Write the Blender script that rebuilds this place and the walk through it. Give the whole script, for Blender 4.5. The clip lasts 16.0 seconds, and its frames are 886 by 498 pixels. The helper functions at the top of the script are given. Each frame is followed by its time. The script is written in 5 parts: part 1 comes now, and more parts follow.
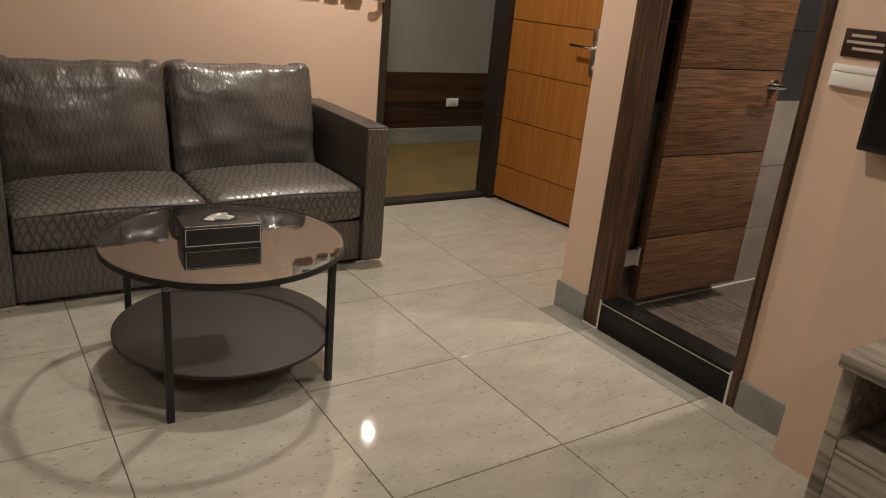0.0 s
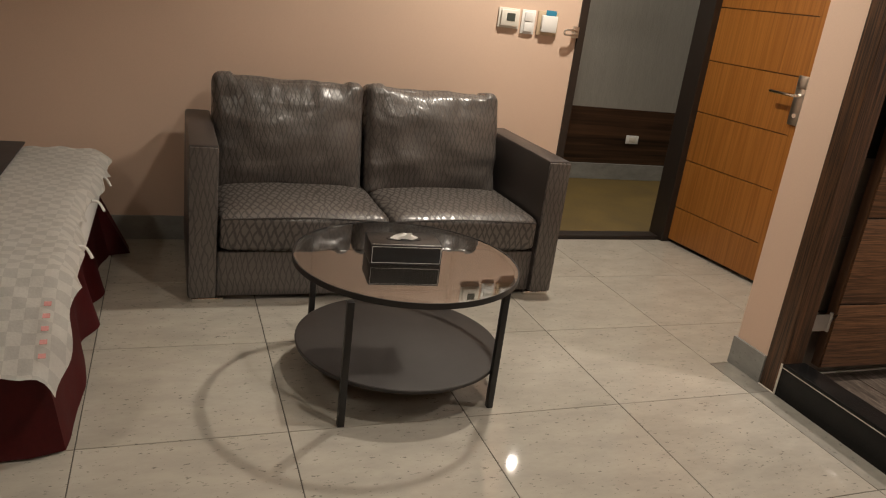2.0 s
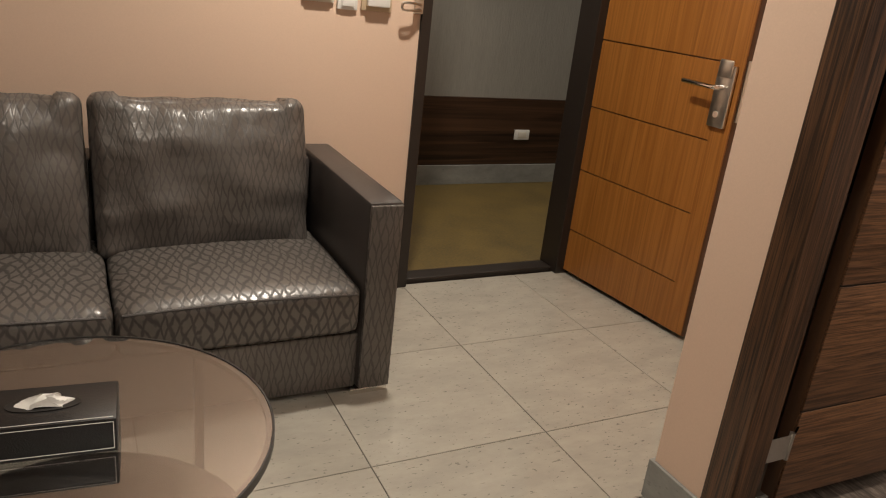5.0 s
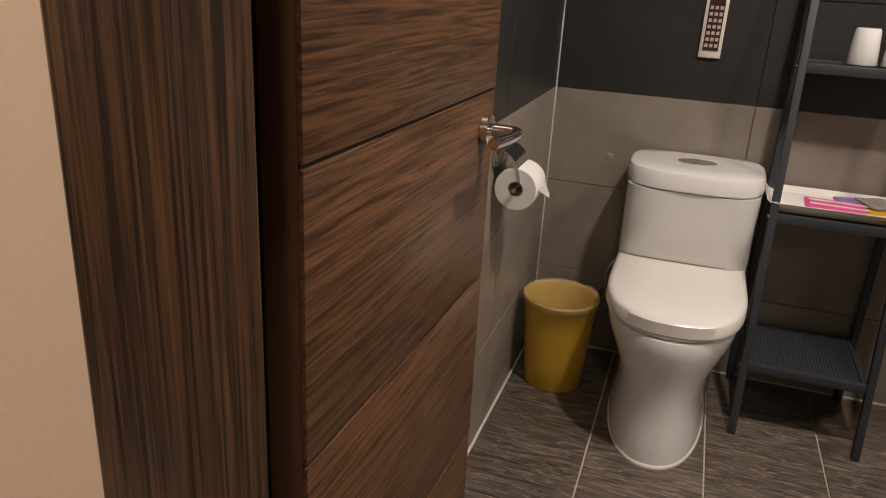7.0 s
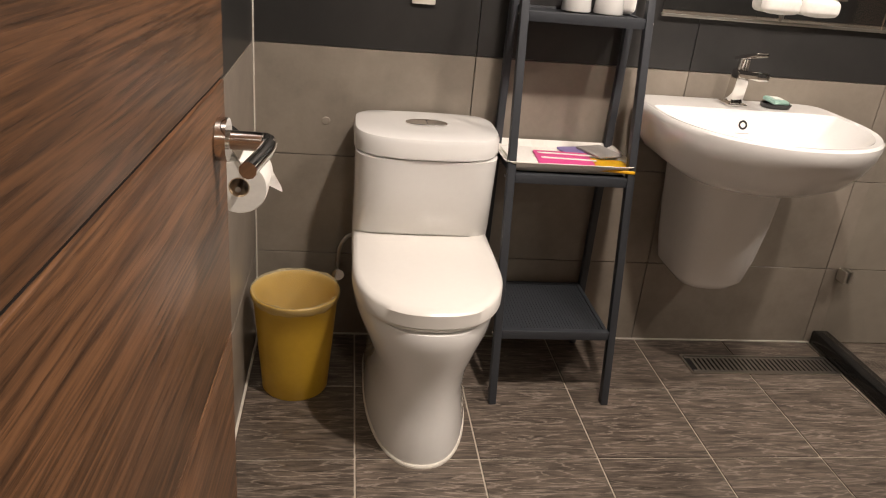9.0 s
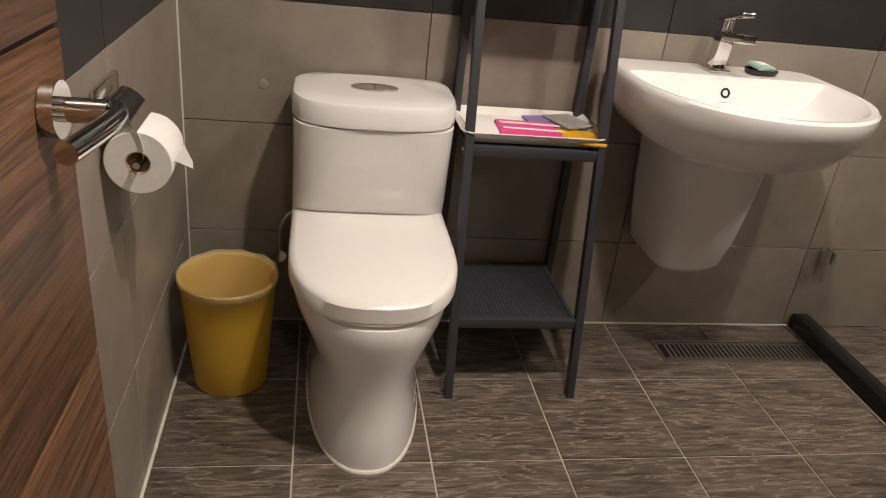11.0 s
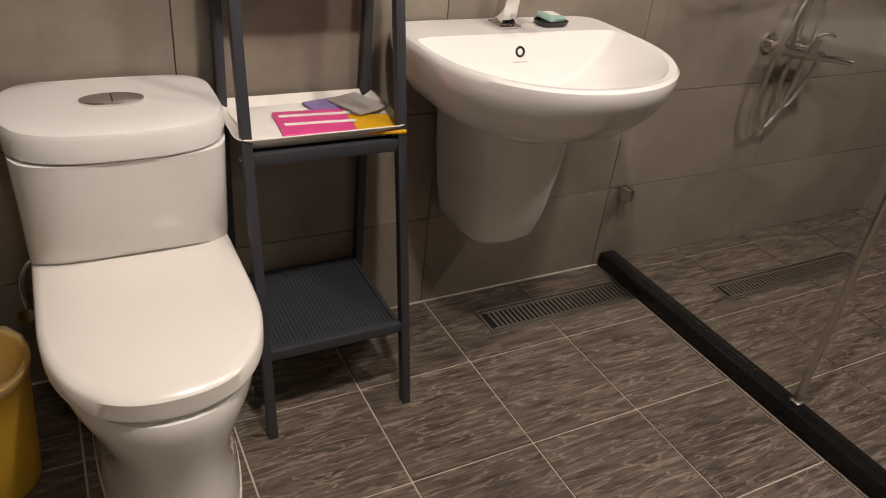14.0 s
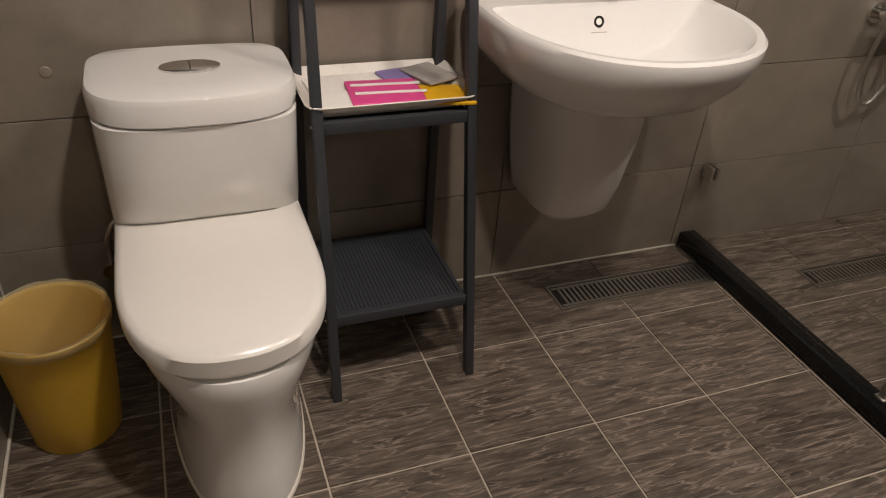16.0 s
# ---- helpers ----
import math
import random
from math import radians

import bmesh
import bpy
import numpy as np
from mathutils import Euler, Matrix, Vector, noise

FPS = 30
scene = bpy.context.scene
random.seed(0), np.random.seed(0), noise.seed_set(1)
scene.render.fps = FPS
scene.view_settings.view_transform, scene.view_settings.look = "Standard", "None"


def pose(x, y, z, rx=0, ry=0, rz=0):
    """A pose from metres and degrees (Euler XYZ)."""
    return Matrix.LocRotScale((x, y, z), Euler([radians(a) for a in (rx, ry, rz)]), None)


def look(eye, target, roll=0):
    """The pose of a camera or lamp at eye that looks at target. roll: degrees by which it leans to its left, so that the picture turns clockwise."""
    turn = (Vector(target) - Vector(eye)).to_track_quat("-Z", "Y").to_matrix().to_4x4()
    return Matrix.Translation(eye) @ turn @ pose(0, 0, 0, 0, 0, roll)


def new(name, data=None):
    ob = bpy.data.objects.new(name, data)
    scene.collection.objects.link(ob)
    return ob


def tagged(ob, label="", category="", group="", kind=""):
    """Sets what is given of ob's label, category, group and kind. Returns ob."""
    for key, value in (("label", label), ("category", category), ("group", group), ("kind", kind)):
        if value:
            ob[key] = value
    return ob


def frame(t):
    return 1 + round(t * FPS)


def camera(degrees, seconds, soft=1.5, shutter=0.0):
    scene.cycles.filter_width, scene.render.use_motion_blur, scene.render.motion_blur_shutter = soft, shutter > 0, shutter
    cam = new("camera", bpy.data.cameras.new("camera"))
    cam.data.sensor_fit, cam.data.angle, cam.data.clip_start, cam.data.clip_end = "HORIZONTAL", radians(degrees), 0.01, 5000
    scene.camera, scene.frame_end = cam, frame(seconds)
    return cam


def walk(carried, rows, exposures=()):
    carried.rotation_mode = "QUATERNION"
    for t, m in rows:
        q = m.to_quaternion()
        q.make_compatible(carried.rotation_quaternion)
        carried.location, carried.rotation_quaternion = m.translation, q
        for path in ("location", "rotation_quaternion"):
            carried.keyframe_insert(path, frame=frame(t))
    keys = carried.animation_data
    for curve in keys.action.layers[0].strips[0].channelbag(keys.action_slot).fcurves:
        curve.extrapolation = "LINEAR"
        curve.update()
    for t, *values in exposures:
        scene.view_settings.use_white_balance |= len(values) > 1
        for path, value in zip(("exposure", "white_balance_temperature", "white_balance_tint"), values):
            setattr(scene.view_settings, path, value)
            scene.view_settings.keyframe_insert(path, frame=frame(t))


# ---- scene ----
cam = camera(61.6, 16.0, soft=1.1)
PATH = [
    (0, (0.043, -0.028, 1.322), (1.105, 1.527, 0.647), 5.4),
    (0.5, (0.031, -0.025, 1.336), (0.944, 1.632, 0.69), 5.8),
    (1, (-0.01, -0.006, 1.344), (0.798, 1.709, 0.707), 6.8),
    (1.5, (-0.026, -0.006, 1.34), (0.713, 1.74, 0.7), 7.2),
    (2, (-0.026, -0.008, 1.339), (0.666, 1.751, 0.689), 7.3),
    (2.5, (-0.009, -0.024, 1.333), (0.646, 1.743, 0.664), 7.2),
    (3, (0.037, -0.036, 1.326), (0.656, 1.734, 0.631), 7.0),
    (3.2, (0.062, 0.013, 1.308), (0.67, 1.786, 0.608), 7.0),
    (5.3, (0.979, 1.109, 1.336), (2.014, 2.681, 0.658), 6.1),
    (5.5, (1.097, 1.206, 1.319), (2.266, 2.684, 0.646), 5.7),
    (6, (1.373, 1.414, 1.27), (2.884, 2.561, 0.636), 4.8),
    (6.5, (1.63, 1.563, 1.286), (3.362, 2.329, 0.645), 3.5),
    (7, (1.861, 1.662, 1.276), (3.642, 2.244, 0.576), 3.2),
    (7.5, (2.026, 1.707, 1.295), (3.827, 2.16, 0.553), 2.6),
    (8, (2.117, 1.794, 1.284), (3.944, 2.001, 0.496), 3.0),
    (8.5, (2.178, 1.845, 1.26), (4.009, 1.793, 0.459), 3.9),
    (9, (2.226, 1.86, 1.283), (4.036, 1.589, 0.478), 5.4),
    (9.2, (2.242, 1.852, 1.293), (4.04, 1.502, 0.49), 5.9),
    (11.3, (2.523, 1.767, 1.235), (4.273, 1.411, 0.335), 7.0),
    (11.5, (2.603, 1.774, 1.244), (4.326, 1.32, 0.336), 7.6),
    (12, (2.792, 1.742, 1.292), (4.398, 1.013, 0.35), 9.2),
    (12.5, (2.857, 1.671, 1.284), (4.312, 0.707, 0.306), 10.6),
    (13, (2.83, 1.624, 1.297), (4.215, 0.566, 0.315), 9.5),
    (13.5, (2.771, 1.644, 1.307), (4.19, 0.655, 0.302), 7.4),
    (14, (2.756, 1.724, 1.32), (4.243, 0.87, 0.29), 6.2),
    (14.5, (2.757, 1.778, 1.314), (4.295, 1.051, 0.263), 5.5),
    (15, (2.75, 1.748, 1.334), (4.303, 1.143, 0.227), 3.8),
    (15.5, (2.741, 1.694, 1.329), (4.293, 1.148, 0.191), 2.6),
    (16, (2.746, 1.678, 1.321), (4.284, 1.047, 0.209), 4.3),
]
walk(cam, [(t, look(eye, target, roll)) for t, eye, target, roll in PATH],
     [(0, -0.12), (3.2, -0.08), (5.5, -0.15), (6.2, -0.25), (6.7, -0.25), (7.5, 0.1), (8.2, 0.36), (9.0, 0.4), (11.5, 0.05), (12.5, 0.02), (13.5, 0.1), (14.5, -0.18), (16, -0.28)])

# ---- world and lights ----
wd = bpy.data.worlds.new("world")
wd.use_nodes = True
wd.node_tree.nodes["Background"].inputs[0].default_value = (0.9, 0.8, 0.7, 1)
wd.node_tree.nodes["Background"].inputs[1].default_value = 0.01
scene.world = wd


def downlight(x, y, z, watts, colour, radius=0.045, cone=150):
    d = bpy.data.lights.new("downlight_and_fill_lamp", "SPOT")
    d.energy, d.color, d.shadow_soft_size, d.spot_size, d.spot_blend = watts, colour, radius, radians(cone), 0.6
    ob = new("downlight_and_fill_lamp", d)
    ob.matrix_world = pose(x, y, z - 0.02)
    return ob


WARM = (1.0, 0.90, 0.765)
NEUTRAL = (1.0, 0.865, 0.765)
ROOM_Z, BATH_Z, FLOOR_B = 2.5, 2.4, -0.03
DOWNLIGHTS_AND_FILL = [
    # The second to fourth here are unseen fill lamps added to brighten the room.
    (1.75, 3.1, ROOM_Z, 150, WARM), (1.0, 1.35, ROOM_Z, 56, WARM), (-1.4, 1.0, ROOM_Z, 38, WARM), (1.0, -1.1, ROOM_Z, 45, WARM),
    # The second here is an unseen fill lamp added to brighten the corridor.
    (2.78, 4.9, ROOM_Z, 58, WARM), (5.1, 4.75, ROOM_Z, 48, WARM),
    (3.25, 1.25, BATH_Z, 112, NEUTRAL), (3.35, 0.45, BATH_Z, 58, NEUTRAL), (3.4, -0.75, BATH_Z, 66, NEUTRAL),
]
for lx, ly, lz, lw, lc in DOWNLIGHTS_AND_FILL:
    downlight(lx, ly, lz, lw, lc)

# ---- materials ----


def mat(name, colour, rough=0.5, metal=0.0, vary=0.06, scale=6.0, grain=60.0, bump=0.1, stretch=(1, 1, 1), rand=0.0, coat=0.0, emit=0.0, dist=0.002):
    """A surface with wear at two scales, fine relief and a slight change from piece to piece."""
    m = bpy.data.materials.new(name)
    m.use_nodes = True
    nt = m.node_tree
    n, l = nt.nodes, nt.links
    b = n["Principled BSDF"]
    tc = n.new("ShaderNodeTexCoord")
    mp = n.new("ShaderNodeMapping")
    mp.inputs["Scale"].default_value = stretch
    l.new(tc.outputs["Object"], mp.inputs[0])
    big, fine = n.new("ShaderNodeTexNoise"), n.new("ShaderNodeTexNoise")
    big.inputs["Scale"].default_value, big.inputs["Detail"].default_value = scale, 4
    fine.inputs["Scale"].default_value, fine.inputs["Detail"].default_value = grain, 3
    for x in (big, fine):
        l.new(mp.outputs[0], x.inputs["Vector"])
    add = n.new("ShaderNodeMath")
    add.operation = "ADD"
    l.new(big.outputs["Fac"], add.inputs[0])
    l.new(fine.outputs["Fac"], add.inputs[1])
    ramp = n.new("ShaderNodeMapRange")
    ramp.inputs["From Min"].default_value, ramp.inputs["From Max"].default_value = 0.6, 1.4
    ramp.inputs["To Min"].default_value, ramp.inputs["To Max"].default_value = 1 - vary, 1 + vary
    l.new(add.outputs[0], ramp.inputs["Value"])
    info = n.new("ShaderNodeObjectInfo")
    rr = n.new("ShaderNodeMapRange")
    rr.inputs["To Min"].default_value, rr.inputs["To Max"].default_value = 1 - rand, 1 + rand
    l.new(info.outputs["Random"], rr.inputs["Value"])
    mul = n.new("ShaderNodeMath")
    mul.operation = "MULTIPLY"
    l.new(ramp.outputs[0], mul.inputs[0])
    l.new(rr.outputs[0], mul.inputs[1])
    col = n.new("ShaderNodeVectorMath")
    col.operation = "SCALE"
    col.inputs[0].default_value = colour
    l.new(mul.outputs[0], col.inputs["Scale"])
    l.new(col.outputs[0], b.inputs["Base Color"])
    rg = n.new("ShaderNodeMapRange")
    rg.inputs["To Min"].default_value, rg.inputs["To Max"].default_value = rough * 0.85, min(1, rough * 1.15)
    l.new(big.outputs["Fac"], rg.inputs["Value"])
    l.new(rg.outputs[0], b.inputs["Roughness"])
    b.inputs["Metallic"].default_value = metal
    b.inputs["Coat Weight"].default_value = coat
    b.inputs["Coat Roughness"].default_value = 0.05
    if bump:
        bp = n.new("ShaderNodeBump")
        bp.inputs["Strength"].default_value, bp.inputs["Distance"].default_value = bump, dist
        l.new(fine.outputs["Fac"], bp.inputs["Height"])
        l.new(bp.outputs[0], b.inputs["Normal"])
    if emit:
        b.inputs["Emission Color"].default_value = (*colour, 1)
        b.inputs["Emission Strength"].default_value = emit
    m["ends"] = 1
    return m


def wood(name, dark, light, axis, rough=0.4, ring=14.0, coat=0.0, pore=0.55):
    """Wood with long wandering grain along one axis (0 x, 1 y, 2 z), fine streaks and dark pores."""
    m = bpy.data.materials.new(name)
    m.use_nodes = True
    n, l = m.node_tree.nodes, m.node_tree.links
    b = n["Principled BSDF"]
    tc, info, off, mp = n.new("ShaderNodeTexCoord"), n.new("ShaderNodeObjectInfo"), n.new("ShaderNodeVectorMath"), n.new("ShaderNodeMapping")
    off.operation = "MULTIPLY_ADD"
    off.inputs[1].default_value = (9, 7, 5)
    l.new(info.outputs["Random"], off.inputs[0])
    l.new(tc.outputs["Object"], off.inputs[2])
    s = [1.0, 1.0, 1.0]
    s[axis] = 0.022
    mp.inputs["Scale"].default_value = s
    l.new(off.outputs[0], mp.inputs[0])

    def streaks(scale, detail, roughness, distortion):
        t = n.new("ShaderNodeTexNoise")
        t.inputs["Scale"].default_value, t.inputs["Detail"].default_value = scale, detail
        t.inputs["Roughness"].default_value, t.inputs["Distortion"].default_value = roughness, distortion
        l.new(mp.outputs[0], t.inputs["Vector"])
        return t.outputs["Fac"]

    broad, fine, thin = streaks(ring * 0.45, 2, 0.5, 0.5), streaks(ring * 2.2, 5, 0.7, 0.35), streaks(ring * 4.2, 3, 0.6, 0.3)
    rings = n.new("ShaderNodeMath")
    rings.operation = "MULTIPLY"
    rings.inputs[1].default_value = 70.0
    l.new(broad, rings.inputs[0])
    wave = n.new("ShaderNodeMath")
    wave.operation = "SINE"
    l.new(rings.outputs[0], wave.inputs[0])
    mixf = n.new("ShaderNodeMath")
    mixf.operation = "MULTIPLY_ADD"
    mixf.inputs[1].default_value = 0.075
    l.new(wave.outputs[0], mixf.inputs[0])
    l.new(fine, mixf.inputs[2])
    cr = n.new("ShaderNodeValToRGB")
    cr.color_ramp.elements[0].position, cr.color_ramp.elements[0].color = 0.36, (*dark, 1)
    cr.color_ramp.elements[1].position, cr.color_ramp.elements[1].color = 0.64, (*light, 1)
    l.new(mixf.outputs[0], cr.inputs[0])
    pores = n.new("ShaderNodeMapRange")
    pores.inputs["From Min"].default_value, pores.inputs["From Max"].default_value = 0.37, 0.47
    pores.inputs["To Min"].default_value, pores.inputs["To Max"].default_value = 1.0 - pore, 1.0
    l.new(thin, pores.inputs["Value"])
    col = n.new("ShaderNodeVectorMath")
    col.operation = "SCALE"
    l.new(cr.outputs[0], col.inputs[0])
    l.new(pores.outputs[0], col.inputs["Scale"])
    l.new(col.outputs[0], b.inputs["Base Color"])
    b.inputs["Roughness"].default_value = rough
    b.inputs["Coat Weight"].default_value = coat
    b.inputs["Coat Roughness"].default_value = 0.25
    bp = n.new("ShaderNodeBump")
    bp.inputs["Strength"].default_value, bp.inputs["Distance"].default_value = 0.2, 0.001
    l.new(pores.outputs[0], bp.inputs["Height"])
    l.new(bp.outputs[0], b.inputs["Normal"])
    return m


def lattice_hide(name, base, line, width, height, rough=0.3, edge=0.10):
    """Shiny pressed upholstery: tall uneven diamonds between thin dark furrows."""
    m = bpy.data.materials.new(name)
    m.use_nodes = True
    n, l = m.node_tree.nodes, m.node_tree.links
    b = n["Principled BSDF"]

    def calc(op, a, c, d=None):
        k = n.new("ShaderNodeMath")
        k.operation = op
        for i, x in enumerate((a, c, d)):
            if isinstance(x, (int, float)):
                k.inputs[i].default_value = x
            elif x is not None:
                l.new(x, k.inputs[i])
        return k.outputs[0]

    tc, sep = n.new("ShaderNodeTexCoord"), n.new("ShaderNodeSeparateXYZ")
    l.new(tc.outputs["Object"], sep.inputs[0])
    wob, mp = n.new("ShaderNodeTexNoise"), n.new("ShaderNodeMapping")
    mp.inputs["Scale"].default_value = (1.0, 0.6, 0.6)
    l.new(tc.outputs["Object"], mp.inputs[0])
    wob.inputs["Scale"].default_value, wob.inputs["Detail"].default_value = 15.0, 3
    l.new(mp.outputs[0], wob.inputs["Vector"])
    u = calc("MULTIPLY_ADD", wob.outputs["Fac"], 2.0, calc("DIVIDE", sep.outputs["X"], width))
    v = calc("DIVIDE", calc("ADD", sep.outputs["Y"], sep.outputs["Z"]), height)
    lines = []
    for op in ("ADD", "SUBTRACT"):
        fr = calc("FRACT", calc(op, u, v), 0.0)
        lines.append(calc("ABSOLUTE", calc("SUBTRACT", fr, 0.5), 0.0))
    near = calc("MINIMUM", lines[0], lines[1])
    mr = n.new("ShaderNodeMapRange")
    mr.inputs["From Min"].default_value, mr.inputs["From Max"].default_value = edge * 0.35, edge
    l.new(near, mr.inputs["Value"])
    mix = n.new("ShaderNodeMix")
    mix.data_type = "RGBA"
    mix.inputs["A"].default_value, mix.inputs["B"].default_value = (*line, 1), (*base, 1)
    l.new(mr.outputs[0], mix.inputs["Factor"])
    l.new(mix.outputs["Result"], b.inputs["Base Color"])
    r2 = n.new("ShaderNodeMapRange")
    r2.inputs["To Min"].default_value, r2.inputs["To Max"].default_value = 0.55, rough
    l.new(mr.outputs[0], r2.inputs["Value"])
    l.new(r2.outputs[0], b.inputs["Roughness"])
    b.inputs["Specular IOR Level"].default_value = 0.75
    soft = n.new("ShaderNodeTexNoise")
    soft.inputs["Scale"].default_value, soft.inputs["Detail"].default_value = 11.0, 3
    l.new(tc.outputs["Object"], soft.inputs["Vector"])
    folds = n.new("ShaderNodeBump")
    folds.inputs["Strength"].default_value, folds.inputs["Distance"].default_value = 0.35, 0.02
    l.new(soft.outputs["Fac"], folds.inputs["Height"])
    bp = n.new("ShaderNodeBump")
    bp.inputs["Strength"].default_value, bp.inputs["Distance"].default_value = 0.3, 0.001
    l.new(mr.outputs[0], bp.inputs["Height"])
    l.new(folds.outputs[0], bp.inputs["Normal"])
    l.new(bp.outputs[0], b.inputs["Normal"])
    return m


def stone_tile(name, base, dark, rough, streak, rand=0.05, speck=0.0, bump=0.05, spec=0.5, vein=None):
    """Glazed stone-look tile: clouds, streaks along one axis, small dark flecks."""
    m = bpy.data.materials.new(name)
    m.use_nodes = True
    n, l = m.node_tree.nodes, m.node_tree.links
    b = n["Principled BSDF"]
    geo = n.new("ShaderNodeNewGeometry")
    info = n.new("ShaderNodeObjectInfo")
    off = n.new("ShaderNodeVectorMath")
    off.operation = "MULTIPLY_ADD"
    off.inputs[1].default_value = (7, 5, 3)
    l.new(info.outputs["Random"], off.inputs[0])
    l.new(geo.outputs["Position"], off.inputs[2])
    mp = n.new("ShaderNodeMapping")
    mp.inputs["Scale"].default_value = streak
    l.new(off.outputs[0], mp.inputs[0])
    nz = n.new("ShaderNodeTexNoise")
    nz.inputs["Scale"].default_value, nz.inputs["Detail"].default_value, nz.inputs["Roughness"].default_value = 5.0, 8, 0.68
    l.new(mp.outputs[0], nz.inputs["Vector"])
    cr = n.new("ShaderNodeValToRGB")
    cr.color_ramp.elements[0].position, cr.color_ramp.elements[0].color = 0.36, (*dark, 1)
    cr.color_ramp.elements[1].position, cr.color_ramp.elements[1].color = 0.64, (*base, 1)
    l.new(nz.outputs["Fac"], cr.inputs[0])
    out = cr.outputs[0]
    if speck:
        sp = n.new("ShaderNodeTexNoise")
        sp.inputs["Scale"].default_value, sp.inputs["Detail"].default_value = 48, 3
        l.new(mp.outputs[0], sp.inputs["Vector"])
        mr = n.new("ShaderNodeMapRange")
        mr.inputs["From Min"].default_value, mr.inputs["From Max"].default_value = 0.64, 0.70
        mr.inputs["To Min"].default_value, mr.inputs["To Max"].default_value = 1.0, 1.0 - speck
        l.new(sp.outputs["Fac"], mr.inputs["Value"])
        sc = n.new("ShaderNodeVectorMath")
        sc.operation = "SCALE"
        l.new(out, sc.inputs[0])
        l.new(mr.outputs[0], sc.inputs["Scale"])
        out = sc.outputs[0]
    if vein:
        vn = n.new("ShaderNodeTexNoise")
        vn.inputs["Scale"].default_value, vn.inputs["Detail"].default_value, vn.inputs["Distortion"].default_value = 2.6, 7, 0.6
        l.new(mp.outputs[0], vn.inputs["Vector"])
        dv, ab, vm, gate = n.new("ShaderNodeMath"), n.new("ShaderNodeMath"), n.new("ShaderNodeMapRange"), n.new("ShaderNodeMath")
        dv.operation, ab.operation, gate.operation = "SUBTRACT", "ABSOLUTE", "MULTIPLY"
        dv.inputs[1].default_value = 0.52
        l.new(vn.outputs["Fac"], dv.inputs[0])
        l.new(dv.outputs[0], ab.inputs[0])
        vm.inputs["From Min"].default_value, vm.inputs["From Max"].default_value = 0.0, 0.03
        vm.inputs["To Min"].default_value, vm.inputs["To Max"].default_value = 1.7, 0.0
        l.new(ab.outputs[0], vm.inputs["Value"])
        l.new(vm.outputs[0], gate.inputs[0])
        l.new(nz.outputs["Fac"], gate.inputs[1])
        vx = n.new("ShaderNodeMix")
        vx.data_type = "RGBA"
        vx.inputs["B"].default_value = (*vein, 1)
        l.new(gate.outputs[0], vx.inputs["Factor"])
        l.new(out, vx.inputs["A"])
        out = vx.outputs["Result"]
    rr = n.new("ShaderNodeMapRange")
    rr.inputs["To Min"].default_value, rr.inputs["To Max"].default_value = 1 - rand, 1 + rand
    l.new(info.outputs["Random"], rr.inputs["Value"])
    s2 = n.new("ShaderNodeVectorMath")
    s2.operation = "SCALE"
    l.new(out, s2.inputs[0])
    l.new(rr.outputs[0], s2.inputs["Scale"])
    l.new(s2.outputs[0], b.inputs["Base Color"])
    b.inputs["Roughness"].default_value = rough
    b.inputs["Specular IOR Level"].default_value = spec
    bp = n.new("ShaderNodeBump")
    bp.inputs["Strength"].default_value, bp.inputs["Distance"].default_value = bump, 0.002
    l.new(nz.outputs["Fac"], bp.inputs["Height"])
    l.new(bp.outputs[0], b.inputs["Normal"])
    return m


def glass(name, tint, rough=0.0, ior=1.5):
    m = bpy.data.materials.new(name)
    m.use_nodes = True
    b = m.node_tree.nodes["Principled BSDF"]
    b.inputs["Base Color"].default_value = (*tint, 1)
    b.inputs["Roughness"].default_value = rough
    b.inputs["Transmission Weight"].default_value = 1.0
    b.inputs["IOR"].default_value = ior
    return m


def clear_pane(name, tint):
    """Thin clear glass: straight through, with a mirror gloss that grows towards grazing views."""
    m = bpy.data.materials.new(name)
    m.use_nodes = True
    n, l = m.node_tree.nodes, m.node_tree.links
    clear, gloss, fres, mix = n.new("ShaderNodeBsdfTransparent"), n.new("ShaderNodeBsdfGlossy"), n.new("ShaderNodeLayerWeight"), n.new("ShaderNodeMixShader")
    clear.inputs["Color"].default_value = (*tint, 1)
    gloss.inputs["Roughness"].default_value = 0.0
    fres.inputs["Blend"].default_value = 0.5
    power, rise = n.new("ShaderNodeMath"), n.new("ShaderNodeMath")
    power.operation, rise.operation = "POWER", "MULTIPLY_ADD"
    power.inputs[1].default_value = 5.0
    rise.inputs[1].default_value, rise.inputs[2].default_value = 0.96, 0.04
    l.new(fres.outputs["Facing"], power.inputs[0])
    l.new(power.outputs[0], rise.inputs[0])
    l.new(rise.outputs[0], mix.inputs[0])
    l.new(clear.outputs[0], mix.inputs[1])
    l.new(gloss.outputs[0], mix.inputs[2])
    l.new(mix.outputs[0], n["Material Output"].inputs["Surface"])
    return m


